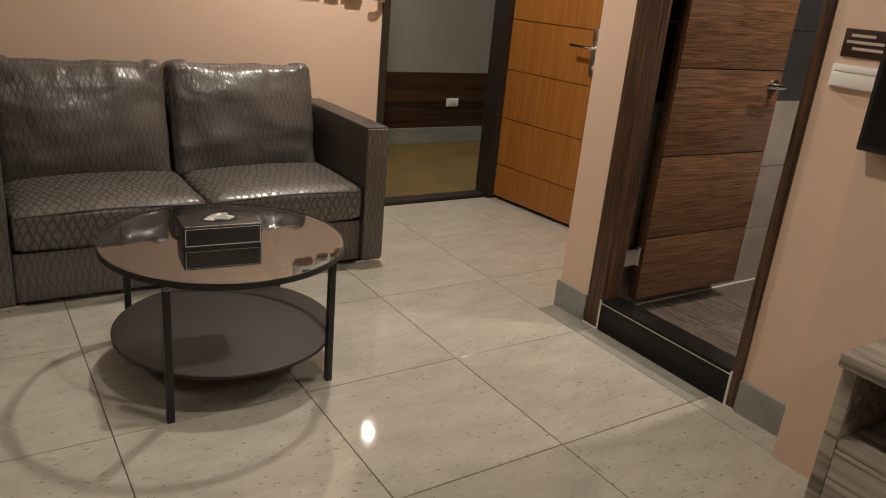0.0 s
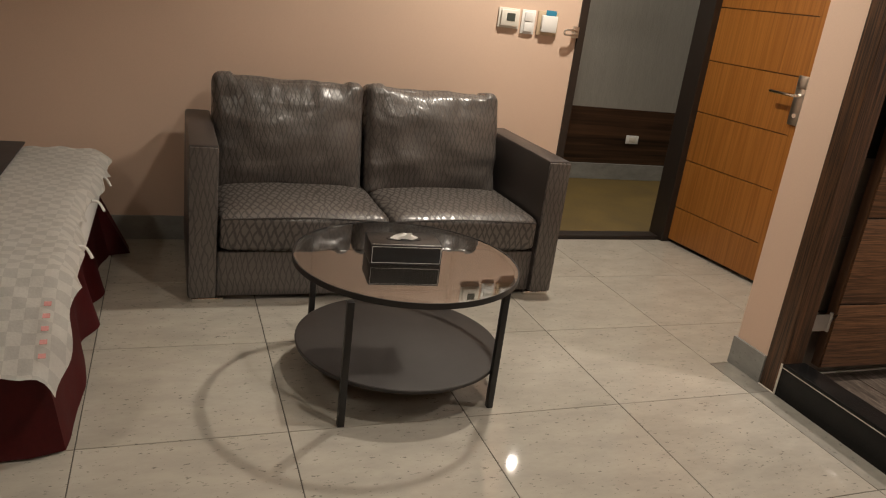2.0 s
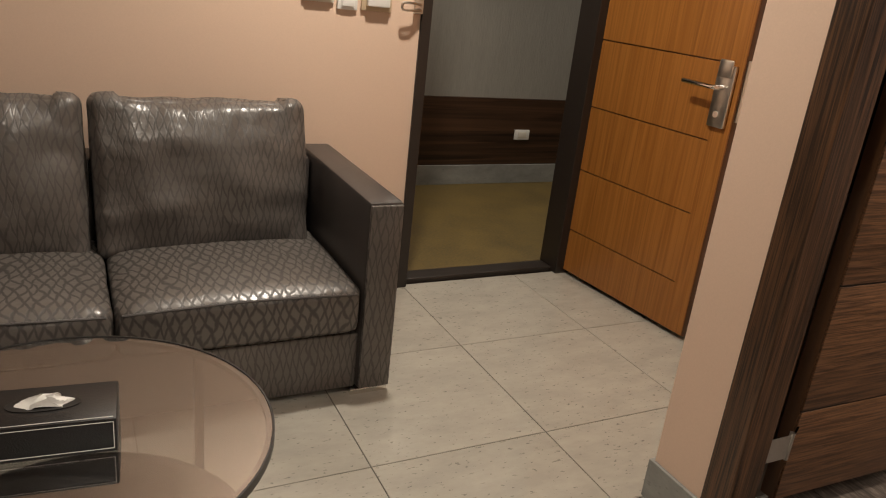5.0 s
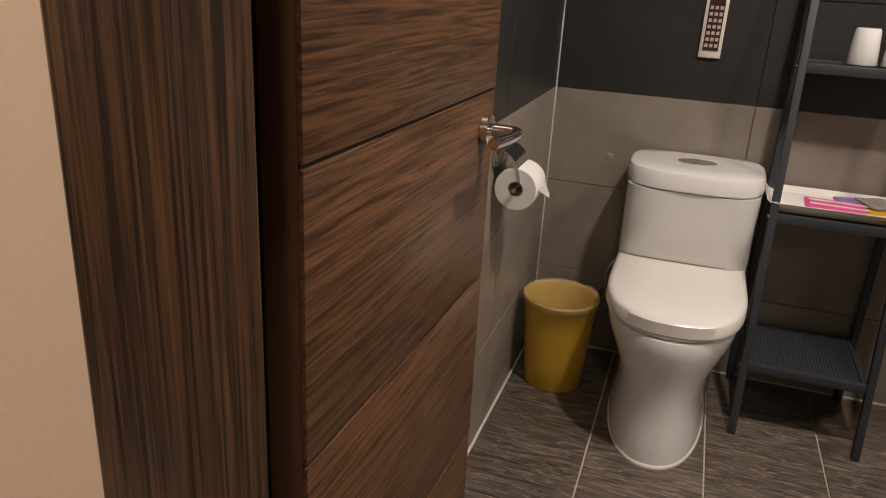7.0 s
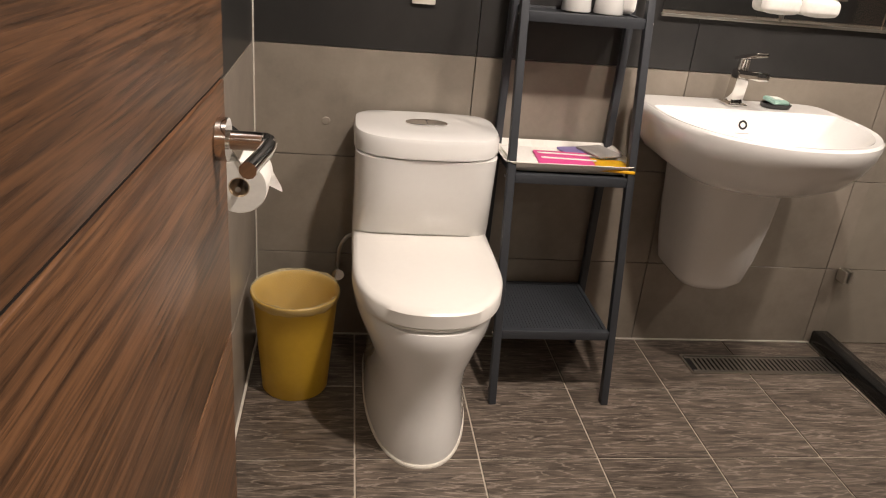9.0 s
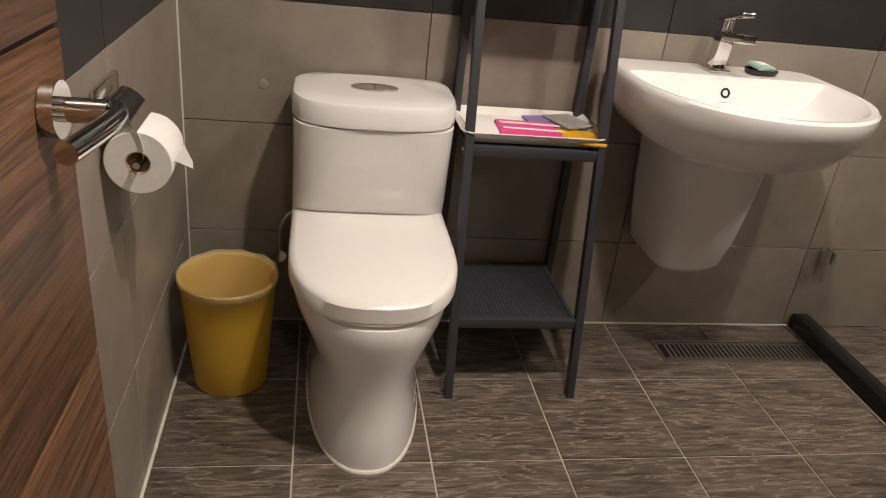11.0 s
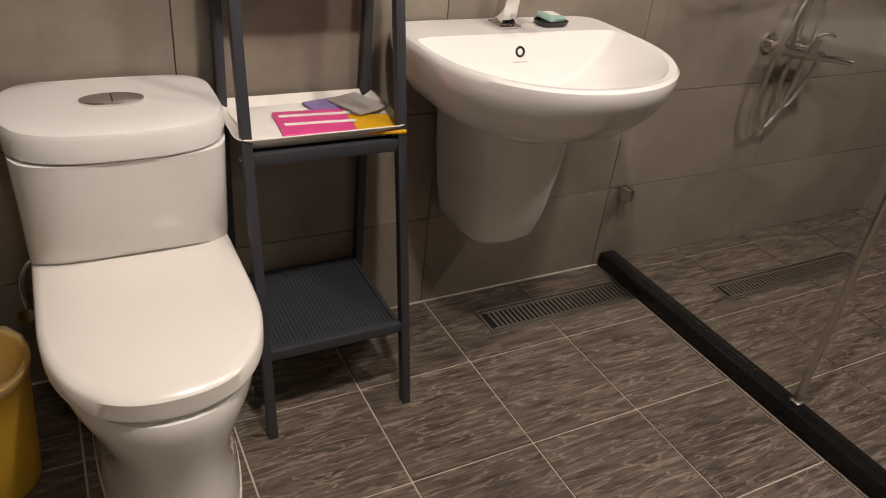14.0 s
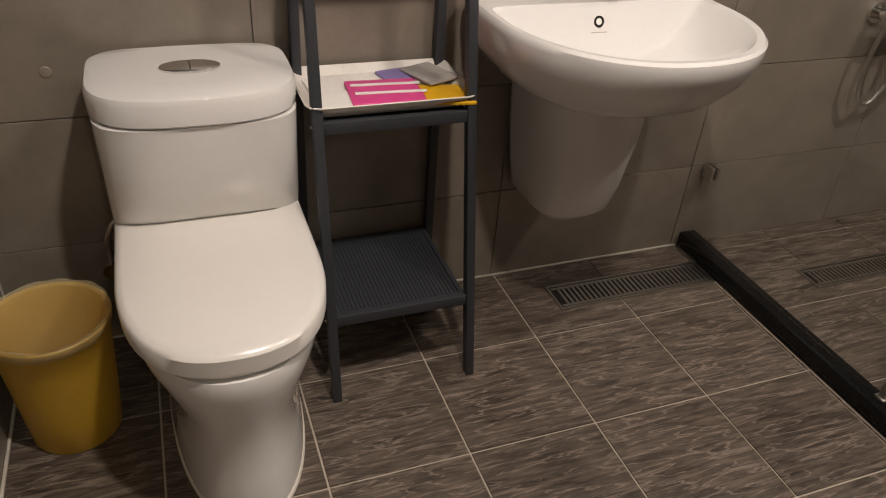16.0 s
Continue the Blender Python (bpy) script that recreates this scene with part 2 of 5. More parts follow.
def checked(m, size, depth):
    """Woven checks: every other square slightly duller."""
    n, l = m.node_tree.nodes, m.node_tree.links
    b = n["Principled BSDF"]
    source = b.inputs["Base Color"].links[0].from_socket
    tc, ck, sc = n.new("ShaderNodeTexCoord"), n.new("ShaderNodeTexChecker"), n.new("ShaderNodeVectorMath")
    ck.inputs["Scale"].default_value = 1.0 / size
    ck.inputs["Color1"].default_value, ck.inputs["Color2"].default_value = (1, 1, 1, 1), (1 - depth, 1 - depth, 1 - depth, 1)
    flat = n.new("ShaderNodeMapping")
    flat.inputs["Scale"].default_value = (1, 1, 0)
    flat.inputs["Location"].default_value = (0, 0, 0.5 * size)
    l.new(tc.outputs["Object"], flat.inputs[0])
    l.new(flat.outputs[0], ck.inputs["Vector"])
    sc.operation = "MULTIPLY"
    l.new(source, sc.inputs[0])
    l.new(ck.outputs["Color"], sc.inputs[1])
    l.new(sc.outputs[0], b.inputs["Base Color"])


M_WALL = mat("peach_wall_paint", (0.68, 0.50, 0.385), 0.75, vary=0.04, scale=1.5, grain=220, bump=0.12)
M_CEIL = mat("white_ceiling_paint", (0.78, 0.76, 0.72), 0.9, vary=0.03, scale=2, grain=150)
M_GROUT_D = mat("dark_joint", (0.10, 0.09, 0.08), 0.9)
M_GROUT_L = mat("pale_joint", (0.52, 0.46, 0.38), 0.9)
M_FLOOR = stone_tile("grey_beige_floor_tile", (0.43, 0.40, 0.345), (0.36, 0.335, 0.29), 0.05, (1, 2.2, 1), 0.03, 0.45, 0.0)
M_STRIP = stone_tile("grey_border_tile", (0.30, 0.285, 0.25), (0.22, 0.21, 0.185), 0.12, (1, 1, 1), 0.05, 0.3, 0.0)
M_BASE = stone_tile("grey_stone_skirting", (0.30, 0.30, 0.28), (0.21, 0.21, 0.20), 0.4, (1, 1, 2), 0.05, 0.2)
M_BFLOOR = stone_tile("dark_streaked_bath_tile", (0.165, 0.131, 0.104), (0.046, 0.037, 0.030), 0.36, (17, 2.0, 1), 0.10, 0.0, 0.15, 0.5, (0.27, 0.225, 0.185))
M_WTILE = stone_tile("taupe_wall_tile", (0.285, 0.247, 0.203), (0.215, 0.186, 0.153), 0.40, (1, 1, 1), 0.04, 0.0, 0.04)
M_DTILE = stone_tile("charcoal_wall_tile", (0.032, 0.031, 0.030), (0.022, 0.022, 0.0215), 0.40, (1, 1, 1), 0.05, 0.0, 0.04)
M_DARKWOOD = wood("dark_walnut_x", (0.068, 0.033, 0.016), (0.185, 0.088, 0.040), 0, 0.40, 58, 0.0, 0.42)
M_DARKWOOD_Z = wood("dark_walnut_z", (0.022, 0.0105, 0.005), (0.115, 0.054, 0.024), 2, 0.42, 58, 0.0, 0.65)
M_ORANGE = wood("orange_oak", (0.25, 0.092, 0.016), (0.335, 0.132, 0.027), 2, 0.36, 22, 0.0, 0.14)
M_EDGE = mat("dark_brown_edge", (0.105, 0.048, 0.020), 0.35)
M_FRAME = mat("black_brown_frame", (0.022, 0.016, 0.013), 0.4)
M_BLACK = mat("black_granite", (0.010, 0.010, 0.010), 0.12, vary=0.4, grain=200)
M_BLACK.node_tree.nodes["Principled BSDF"].inputs["Specular IOR Level"].default_value = 0.22
M_GROOVE = mat("groove", (0.010, 0.008, 0.007), 0.6)
M_SOFA_V = lattice_hide("sofa_hide_upright", (0.112, 0.098, 0.089), (0.064, 0.056, 0.051), 0.024, 0.105, 0.29, 0.16)
M_SOFA_H = lattice_hide("sofa_hide_flat", (0.128, 0.112, 0.101), (0.048, 0.042, 0.038), 0.032, 0.075, 0.29, 0.2)
M_SOFA_P = mat("plain_brown_hide", (0.052, 0.044, 0.041), 0.38, vary=0.12, grain=300, bump=0.2)
M_CHROME = mat("chrome", (0.78, 0.76, 0.73), 0.08, 1.0, vary=0.02, bump=0)
M_STEEL = mat("brushed_steel", (0.66, 0.64, 0.60), 0.30, 1.0, vary=0.05)
M_IRON = mat("black_iron", (0.013, 0.012, 0.012), 0.42, grain=200)
M_TABLE = mat("dark_table_board", (0.015, 0.011, 0.0092), 0.5, vary=0.12, grain=120)
M_SMOKE = glass("smoked_glass", (0.44, 0.435, 0.425), 0.0, 2.5)
M_GLASS = clear_pane("clear_glass", (0.985, 0.992, 0.988))
M_LEATHER = mat("black_leatherette", (0.014, 0.013, 0.013), 0.4, grain=300, bump=0.3)
M_PAPER = mat("white_paper", (0.80, 0.78, 0.74), 0.9, grain=90)
M_QUILT = mat("white_quilt", (0.80, 0.78, 0.74), 0.85, vary=0.06, scale=14, grain=140, bump=0.4)
checked(M_QUILT, 0.034, 0.13)
M_SHEET = mat("white_sheet", (0.76, 0.74, 0.71), 0.9, vary=0.04)
M_RED = mat("dark_red_valance", (0.115, 0.008, 0.010), 0.62, vary=0.2, scale=9)
M_RUNNER = mat("black_patterned_runner", (0.028, 0.025, 0.025), 0.6, vary=0.5, scale=22, grain=80)
M_IVORY = mat("ivory_plastic", (0.74, 0.70, 0.62), 0.4, vary=0.02)
M_WHITEP = mat("white_plastic", (0.80, 0.79, 0.76), 0.35, vary=0.02)
M_TAN = mat("tan_plate", (0.55, 0.42, 0.28), 0.5)
M_LCD = mat("grey_display", (0.06, 0.07, 0.06), 0.25)
M_BLUE = mat("blue_label", (0.03, 0.22, 0.36), 0.5)
M_CERAMIC = mat("white_glazed_ceramic", (0.80, 0.79, 0.77), 0.05, vary=0.015, bump=0, coat=0.3)
M_SEAT = mat("white_seat_plastic", (0.78, 0.755, 0.715), 0.22, vary=0.015, bump=0)
M_BIN = mat("yellow_plastic", (0.57, 0.345, 0.032), 0.42, vary=0.05, bump=0.05)
M_BAG = mat("thin_clear_bag", (0.72, 0.62, 0.36), 0.2, vary=0.1, grain=40, bump=0.6)
M_BAG.node_tree.nodes["Principled BSDF"].inputs["Alpha"].default_value = 0.3
M_SLATE = mat("slate_painted_metal", (0.036, 0.040, 0.047), 0.5, vary=0.08, grain=180, bump=0.15)
M_TRAY = mat("cream_tray", (0.78, 0.75, 0.70), 0.28, vary=0.03)
M_PINK = mat("pink_packet", (0.72, 0.07, 0.28), 0.35, vary=0.1, bump=0.4, grain=30)
M_GOLD = mat("golden_yellow_packet", (0.75, 0.42, 0.01), 0.35, vary=0.1, bump=0.4, grain=30)
M_LILAC = mat("lilac_packet", (0.24, 0.19, 0.42), 0.4, vary=0.1, grain=30)
M_GREY = mat("grey_sachet", (0.36, 0.34, 0.32), 0.3, vary=0.2, grain=40)
M_GREEN = mat("green_wrap", (0.30, 0.47, 0.41), 0.4, vary=0.1)
M_LEAFG = mat("green_stripe", (0.15, 0.42, 0.05), 0.5)
M_MIRROR = mat("mirror_silver", (0.85, 0.86, 0.85), 0.02, 1.0, vary=0.0, bump=0)
M_TVGL = mat("black_screen", (0.008, 0.008, 0.009), 0.1, vary=0.05, bump=0)
M_DESK = wood("pale_grey_oak", (0.24, 0.20, 0.165), (0.42, 0.37, 0.31), 1, 0.5, 10)
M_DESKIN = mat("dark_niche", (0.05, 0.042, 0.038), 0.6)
M_SIGN = mat("dark_brown_sign", (0.030, 0.014, 0.010), 0.4)
M_WPAPER = mat("grey_ribbed_wallpaper", (0.30, 0.285, 0.255), 0.8, vary=0.10, scale=20, grain=120, bump=0.7, stretch=(1, 1, 0.12), dist=0.004)
M_CORRWOOD = wood("corridor_wood_band", (0.035, 0.018, 0.010), (0.085, 0.042, 0.022), 0, 0.4, 9)
M_CORRFLOOR = mat("ochre_corridor_carpet", (0.125, 0.083, 0.020), 0.7, vary=0.45, scale=3.5, grain=90, bump=0.4)
M_LAMP = mat("lamp_disc", (1.0, 0.85, 0.65), 0.5, vary=0, bump=0, emit=14)
M_PINKTXT = mat("red_print", (0.70, 0.33, 0.31), 0.7)
M_BROWNTXT = mat("pale_print", (0.55, 0.45, 0.38), 0.6)
M_SEALANT = mat("white_sealant", (0.66, 0.62, 0.55), 0.6, vary=0.1)

ROUND = (M_CERAMIC, M_SEAT, M_BIN, M_BAG, M_SOFA_H, M_SOFA_V, M_QUILT, M_RED, M_PAPER, M_CHROME, M_SHEET)

# ---- shaping helpers ----


def origin(ob):
    v = Vector((0, 0, 0))
    while ob is not None:
        v += ob.location
        ob = ob.parent
    return v


def part(name, bm, material, parent=None, label="", smooth=True, shadow=True):
    """Links a bmesh, modelled in world places, as ONE mesh object under a thing or a part."""
    o = origin(parent)
    bmesh.ops.translate(bm, verts=bm.verts, vec=-o)
    bmesh.ops.recalc_face_normals(bm, faces=bm.faces)
    me = bpy.data.meshes.new(name)
    bm.to_mesh(me)
    bm.free()
    me.materials.append(material)
    ob = new(name, me)
    ob.parent = parent
    if smooth:
        me.shade_smooth()
        me.set_sharp_from_angle(angle=radians(42 if material in ROUND else 28))
    if label:
        tagged(ob, label)
    ob.visible_shadow = shadow
    return ob


def thing(name, at, label, category, group="", kind=""):
    ob = new(name)
    ob.empty_display_size = 0.1
    ob.location = at
    return tagged(ob, label, category, group, kind)


def box(x0, x1, y0, y1, z0, z1, bevel=0.0, bm=None):
    bm = bm or bmesh.new()
    made = bmesh.ops.create_cube(bm, size=1)["verts"]
    for v in made:
        v.co = Vector((x0 + (v.co.x + 0.5) * (x1 - x0), y0 + (v.co.y + 0.5) * (y1 - y0), z0 + (v.co.z + 0.5) * (z1 - z0)))
    if bevel:
        es = list({e for v in made for e in v.link_edges})
        bmesh.ops.bevel(bm, geom=es, offset=bevel, segments=2, profile=0.5, affect="EDGES")
    return bm


def soft_box(cx, cy, cz, sx, sy, sz, r, bulge=(0, 0, 0), cuts=10, wrinkle=0.0, seed=0):
    """A rounded, stuffed block."""
    bm = bmesh.new()
    bmesh.ops.create_cube(bm, size=2)
    bmesh.ops.subdivide_edges(bm, edges=bm.edges[:], cuts=cuts, use_grid_fill=True)
    h = Vector((sx / 2, sy / 2, sz / 2))
    for v in bm.verts:
        u = v.co.copy()
        p = Vector([math.copysign(abs(u[i]) ** 0.75, u[i]) * h[i] for i in range(3)])
        q = Vector([max(-h[i] + r, min(h[i] - r, p[i])) for i in range(3)])
        d = p - q
        if d.length > 1e-6:
            p = q + d.normalized() * min(r, d.length if d.length < r else r)
        for i in range(3):
            j, k = (i + 1) % 3, (i + 2) % 3
            if abs(u[i]) > 0.55:
                p[i] += math.copysign(bulge[i] * (1 - u[j] ** 2) * (1 - u[k] ** 2), u[i])
        if wrinkle:
            w = noise.noise(Vector((p.x * 7 + seed, p.y * 7, p.z * 4 + p.x * 5))) + 0.5 * noise.noise(Vector((p.x * 16 + seed, p.y * 12, p.z * 11)))
            p += p.normalized() * wrinkle * w
        v.co = p + Vector((cx, cy, cz))
    return bm


def loft(rings, close_bottom=True, close_top=True, bm=None):
    bm = bm or bmesh.new()
    prev = first = None
    for ring in rings:
        vs = [bm.verts.new(p) for p in ring]
        if prev:
            for i in range(len(vs)):
                j = (i + 1) % len(vs)
                bm.faces.new((prev[i], prev[j], vs[j], vs[i]))
        else:
            first = vs
        prev = vs
    if close_bottom:
        bm.faces.new(first[::-1])
    if close_top:
        bm.faces.new(prev)
    return bm


def oval(cx, cy, z, front, back, half, p=2.4, n=48, pb=None):
    """A ring that reaches front towards -x and back towards +x, half to either side in y."""
    out = []
    for i in range(n):
        a = 2 * math.pi * i / n
        c, s = math.cos(a), math.sin(a)
        e = p if c < 0 else (pb or p)
        x = math.copysign(abs(c) ** (2 / e), c)
        y = math.copysign(abs(s) ** (2 / e), s)
        out.append((cx + x * (back if c > 0 else front), cy + y * half, z))
    return out


def circle(cx, cy, cz, r, axis=2, n=32):
    out = []
    for i in range(n):
        a = 2 * math.pi * i / n
        u, w = r * math.cos(a), r * math.sin(a)
        out.append([(cx, cy + u, cz + w), (cx + u, cy, cz + w), (cx + u, cy + w, cz)][axis])
    return out


def rod(a, b, r, n=16):
    a, b = Vector(a), Vector(b)
    q = (b - a).to_track_quat("Z", "Y")
    ring = [q @ Vector((r * math.cos(2 * math.pi * i / n), r * math.sin(2 * math.pi * i / n), 0)) for i in range(n)]
    return loft([[a + p for p in ring], [b + p for p in ring]])


def tube(points, r, n=10, steps=10):
    """A pipe along a smooth curve."""
    pts = [Vector(p) for p in points]
    path = []
    for i in range(len(pts) - 1):
        p0, p1, p2, p3 = pts[max(i - 1, 0)], pts[i], pts[i + 1], pts[min(i + 2, len(pts) - 1)]
        for s in range(steps):
            t = s / steps
            path.append(0.5 * (2 * p1 + (p2 - p0) * t + (2 * p0 - 5 * p1 + 4 * p2 - p3) * t * t + (3 * p1 - p0 - 3 * p2 + p3) * t ** 3))
    path.append(pts[-1])
    rings, side = [], None
    for i, p in enumerate(path):
        d = (path[min(i + 1, len(path) - 1)] - path[max(i - 1, 0)]).normalized()
        side = (side - d * side.dot(d)).normalized() if side else d.orthogonal().normalized()
        up = d.cross(side)
        rings.append([p + r * (math.cos(2 * math.pi * k / n) * side + math.sin(2 * math.pi * k / n) * up) for k in range(n)])
    return loft(rings)


def bar(a, b, wx, wy, bevel=0.0):
    """A square post whose ends are level, from a to b."""
    a, b = Vector(a), Vector(b)
    sq = [Vector((-wx / 2, -wy / 2, 0)), Vector((wx / 2, -wy / 2, 0)), Vector((wx / 2, wy / 2, 0)), Vector((-wx / 2, wy / 2, 0))]
    bm = loft([[a + s for s in sq], [b + s for s in sq]])
    if bevel:
        bmesh.ops.bevel(bm, geom=bm.edges[:], offset=bevel, segments=2, profile=0.5, affect="EDGES")
    return bm


def structure(name, bm, material, label, smooth=False):
    return tagged(part(name, bm, material, None, "", smooth), label, name.split("_")[0], kind="structure")


# ---- the shell: bedroom, entry, corridor, bathroom ----
XB, YS, YB = 2.23, 3.77, 2.222          # bathroom partition face, sofa wall face, entry side of bathroom
BX0, BX1, BY0, BY1 = 2.305, 4.44, -1.33, 2.13
DOOR_Y0, DOOR_Y1, DOOR_Z = 1.27, 2.043, 2.12
ENT_X0, ENT_X1, ENT_Z = 2.105, 2.96, 2.10

structure("floor", box(-2.6, XB + 0.005, -2.6, YS + 0.02, -0.06, -0.004, bm=box(XB + 0.005, 3.25, YB - 0.01, YS + 0.02, -0.06, -0.004)), M_GROUT_D, "dark joint bed under grey-beige floor tiles")
structure("floor_bath", box(BX0 - 0.1, BX1 + 0.05, BY0 - 0.05, BY1 + 0.05, -0.10, FLOOR_B - 0.004), M_GROUT_L, "pale joint bed under dark bathroom tiles")
structure("floor_corridor", box(-0.5, 7.0, YS + 0.10, 5.45, -0.06, 0.0), M_CORRFLOOR, "ochre patterned corridor floor")
structure("ceiling", box(-2.7, 3.3, -2.7, YS + 0.1, ROOM_Z, ROOM_Z + 0.1), M_CEIL, "white painted ceiling of the bedroom")
structure("ceiling_bath", box(BX0 - 0.06, BX1 + 0.1, BY0 - 0.1, BY1 + 0.02, BATH_Z, BATH_Z + 0.08), M_CEIL, "white painted bathroom ceiling")
structure("ceiling_corridor", box(-0.5, 7.0, YS + 0.101, 5.5, ROOM_Z, ROOM_Z + 0.1), M_CEIL, "white painted corridor ceiling")

bm = box(-2.6, ENT_X0, YS, YS + 0.12, 0, ROOM_Z)
box(ENT_X0, ENT_X1, YS, YS + 0.12, ENT_Z, ROOM_Z, bm=bm)
box(ENT_X1, 3.3, YS, YS + 0.12, 0, ROOM_Z, bm=bm)
structure("wall_north", bm, M_WALL, "peach painted wall behind the sofa with the entry opening")
structure("wall_entry", box(3.18, 3.3, YB, YS, 0, ROOM_Z), M_WALL, "peach painted side wall of the entry")
structure("wall_west", box(-2.72, -2.6, -2.6, YS, 0, ROOM_Z), M_WALL, "plain peach painted wall beyond the bed")
structure("wall_south", box(-2.6, 2.10, -2.72, -2.6, 0, ROOM_Z), M_WALL, "plain peach painted wall behind the walker")
bm = box(XB, BX0 - 0.014, DOOR_Y1, YB, 0, ROOM_Z)
box(XB, BX0 - 0.014, 1.03, DOOR_Y0, 0, ROOM_Z, bm=bm)
box(XB, BX0 - 0.014, DOOR_Y0, DOOR_Y1, DOOR_Z, ROOM_Z, bm=bm)
box(BX0 - 0.014, 3.18, BY1 + 0.014, YB, 0, ROOM_Z, bm=bm)
structure("wall_partition", bm, M_WALL, "peach painted partition round the bathroom with its doorway")
structure("wall_television", box(2.10, BX0 - 0.014, -2.6, 1.03, 0, ROOM_Z), M_WALL, "peach painted projecting wall that carries the television")
bm = box(BX1 + 0.014, BX1 + 0.1, BY0 - 0.1, BY1 + 0.1, -0.1, BATH_Z)
structure("wall_bath_east", bm, M_GROUT_L, "pale joint bed of the tiled bathroom wall")
structure("wall_bath_south", box(BX0, BX1 + 0.014, BY0 - 0.1, BY0 - 0.014, -0.1, BATH_Z), M_GROUT_L, "pale joint bed of the tiled shower wall")
structure("wall_bath_north", box(3.18, BX1 + 0.014, BY1 + 0.014, YB, -0.1, BATH_Z), M_GROUT_L, "pale joint bed of the tiled wall by the toilet")

# corridor far side
structure("wall_corridor", box(-0.5, 7.0, 5.36, 5.46, 0.60, ROOM_Z), M_WPAPER, "grey ribbed wallpaper on the corridor wall")
structure("trim_corridor", box(-0.5, 7.0, 5.345, 5.46, 0.135, 0.60, 0.004), M_CORRWOOD, "dark brown wood band along the corridor wall")
structure("baseboard_corridor", box(-0.5, 7.0, 5.335, 5.46, 0.0, 0.135, 0.003), M_BASE, "grey stone skirting along the corridor")
structure("wall_corridor_ends", box(6.9, 7.0, YS + 0.12, 5.36, 0, ROOM_Z, bm=box(-0.5, -0.4, YS + 0.12, 5.36, 0, ROOM_Z)), M_WPAPER, "grey end walls of the corridor")
cp = thing("socket_plate", (3.655, 5.344, 0.355), "white wall socket plate on the corridor's wood band", "socket")
part("plate", box(3.60, 3.72, 5.334, 5.3449, 0.315, 0.385, 0.003), M_WHITEP, cp)
part("socket_face", box(3.628, 3.692, 5.331, 5.3345, 0.33, 0.37, 0.001), M_IVORY, cp)


def skirting(name, x0, x1, y0, y1, z1=0.122):
    structure(name, box(x0, x1, y0, y1, -0.003, z1, 0.002), M_BASE, "grey stone skirting along the peach wall")


skirting("baseboard_north", -2.6, ENT_X0 - 0.02, YS - 0.012, YS)
skirting("baseboard_pillar", XB - 0.012, XB, DOOR_Y1 + 0.002, YB + 0.012)
skirting("baseboard_partition", XB, 3.18, YB, YB + 0.012)
skirting("baseboard_doorside", XB - 0.012, XB, 1.03, DOOR_Y0 - 0.002)
skirting("baseboard_entry", 3.168, 3.18, YB + 0.012, YS)
skirting("baseboard_west", -2.6, -2.588, -2.6, YS - 0.012)

# ---- entry door ----
bm = box(ENT_X0 - 0.02, ENT_X0 + 0.025, YS - 0.012, YS + 0.135, 0, ENT_Z, 0.003)
box(ENT_X1 - 0.015, ENT_X1 + 0.085, YS - 0.012, YS + 0.135, 0, ENT_Z, 0.003, bm)
box(ENT_X0 - 0.02, ENT_X1 + 0.085, YS - 0.012, YS + 0.135, ENT_Z, ENT_Z + 0.05, 0.003, bm)
structure("trim_entry_frame", bm, M_FRAME, "black-brown door frame of the entry")
structure("trim_entry_sill", box(ENT_X0 + 0.025, ENT_X1 - 0.015, YS + 0.03, YS + 0.125, -0.02, 0.022, 0.004), M_FRAME, "black-brown sill under the entry door")

HINGE = Vector((2.982, 3.865, 0))
ang = math.atan2(2.985 - 3.865, 3.062 - 2.982)
LEAF_M = Matrix.Translation(HINGE) @ Matrix.Rotation(ang, 4, "Z")


def placed(bm, m):
    bmesh.ops.transform(bm, matrix=m, verts=bm.verts)
    return bm


door = thing("door_1", HINGE, "open orange-brown wooden entry door with grooved panels", "door", kind="structure")
W1, TH = 0.885, 0.045
GZ = [0.235, 0.538, 0.841, 1.144, 1.447, 1.75]
edges = [0.025] + GZ + [2.07]
part("core", placed(box(0.004, W1 - 0.004, 0.005, TH, 0.02, 2.075, 0.002), LEAF_M), M_EDGE, door, "dark brown door edge")
part("stile", placed(box(W1 - 0.095, W1 - 0.006, -0.001, 0.006, 0.025, 2.07), LEAF_M), M_ORANGE, door)
for z0, z1 in zip(edges, edges[1:]):
    part("panel", placed(box(0.006, W1 - 0.095, -0.001, 0.006, z0 + (0.003 if z0 > 0.03 else 0), z1 - (0.003 if z1 < 2 else 0)), LEAF_M), M_ORANGE, door)
lk = part("lock_plate", placed(box(W1 - 0.107, W1 - 0.027, -0.02, -0.0012, 0.90, 1.135, 0.006), LEAF_M), M_STEEL, door, "brushed steel lock case")
part("lock_cap", placed(box(W1 - 0.097, W1 - 0.034, -0.032, -0.0205, 1.09, 1.155, 0.006), LEAF_M), M_STEEL, lk)
part("cylinder", placed(rod((W1 - 0.067, -0.028, 0.95), (W1 - 0.067, -0.018, 0.95), 0.012), LEAF_M), M_CHROME, lk)
hd = part("handle", placed(tube([(W1 - 0.067, -0.018, 1.052), (W1 - 0.067, -0.06, 1.052), (W1 - 0.092, -0.068, 1.052), (W1 - 0.222, -0.066, 1.054)], 0.0095), LEAF_M), M_CHROME, door, "chrome lever handle")
part("strike_latch", placed(box(W1 - 0.0035, W1 + 0.001, 0.012, 0.034, 0.93, 1.16, 0.001), LEAF_M), M_STEEL, door)
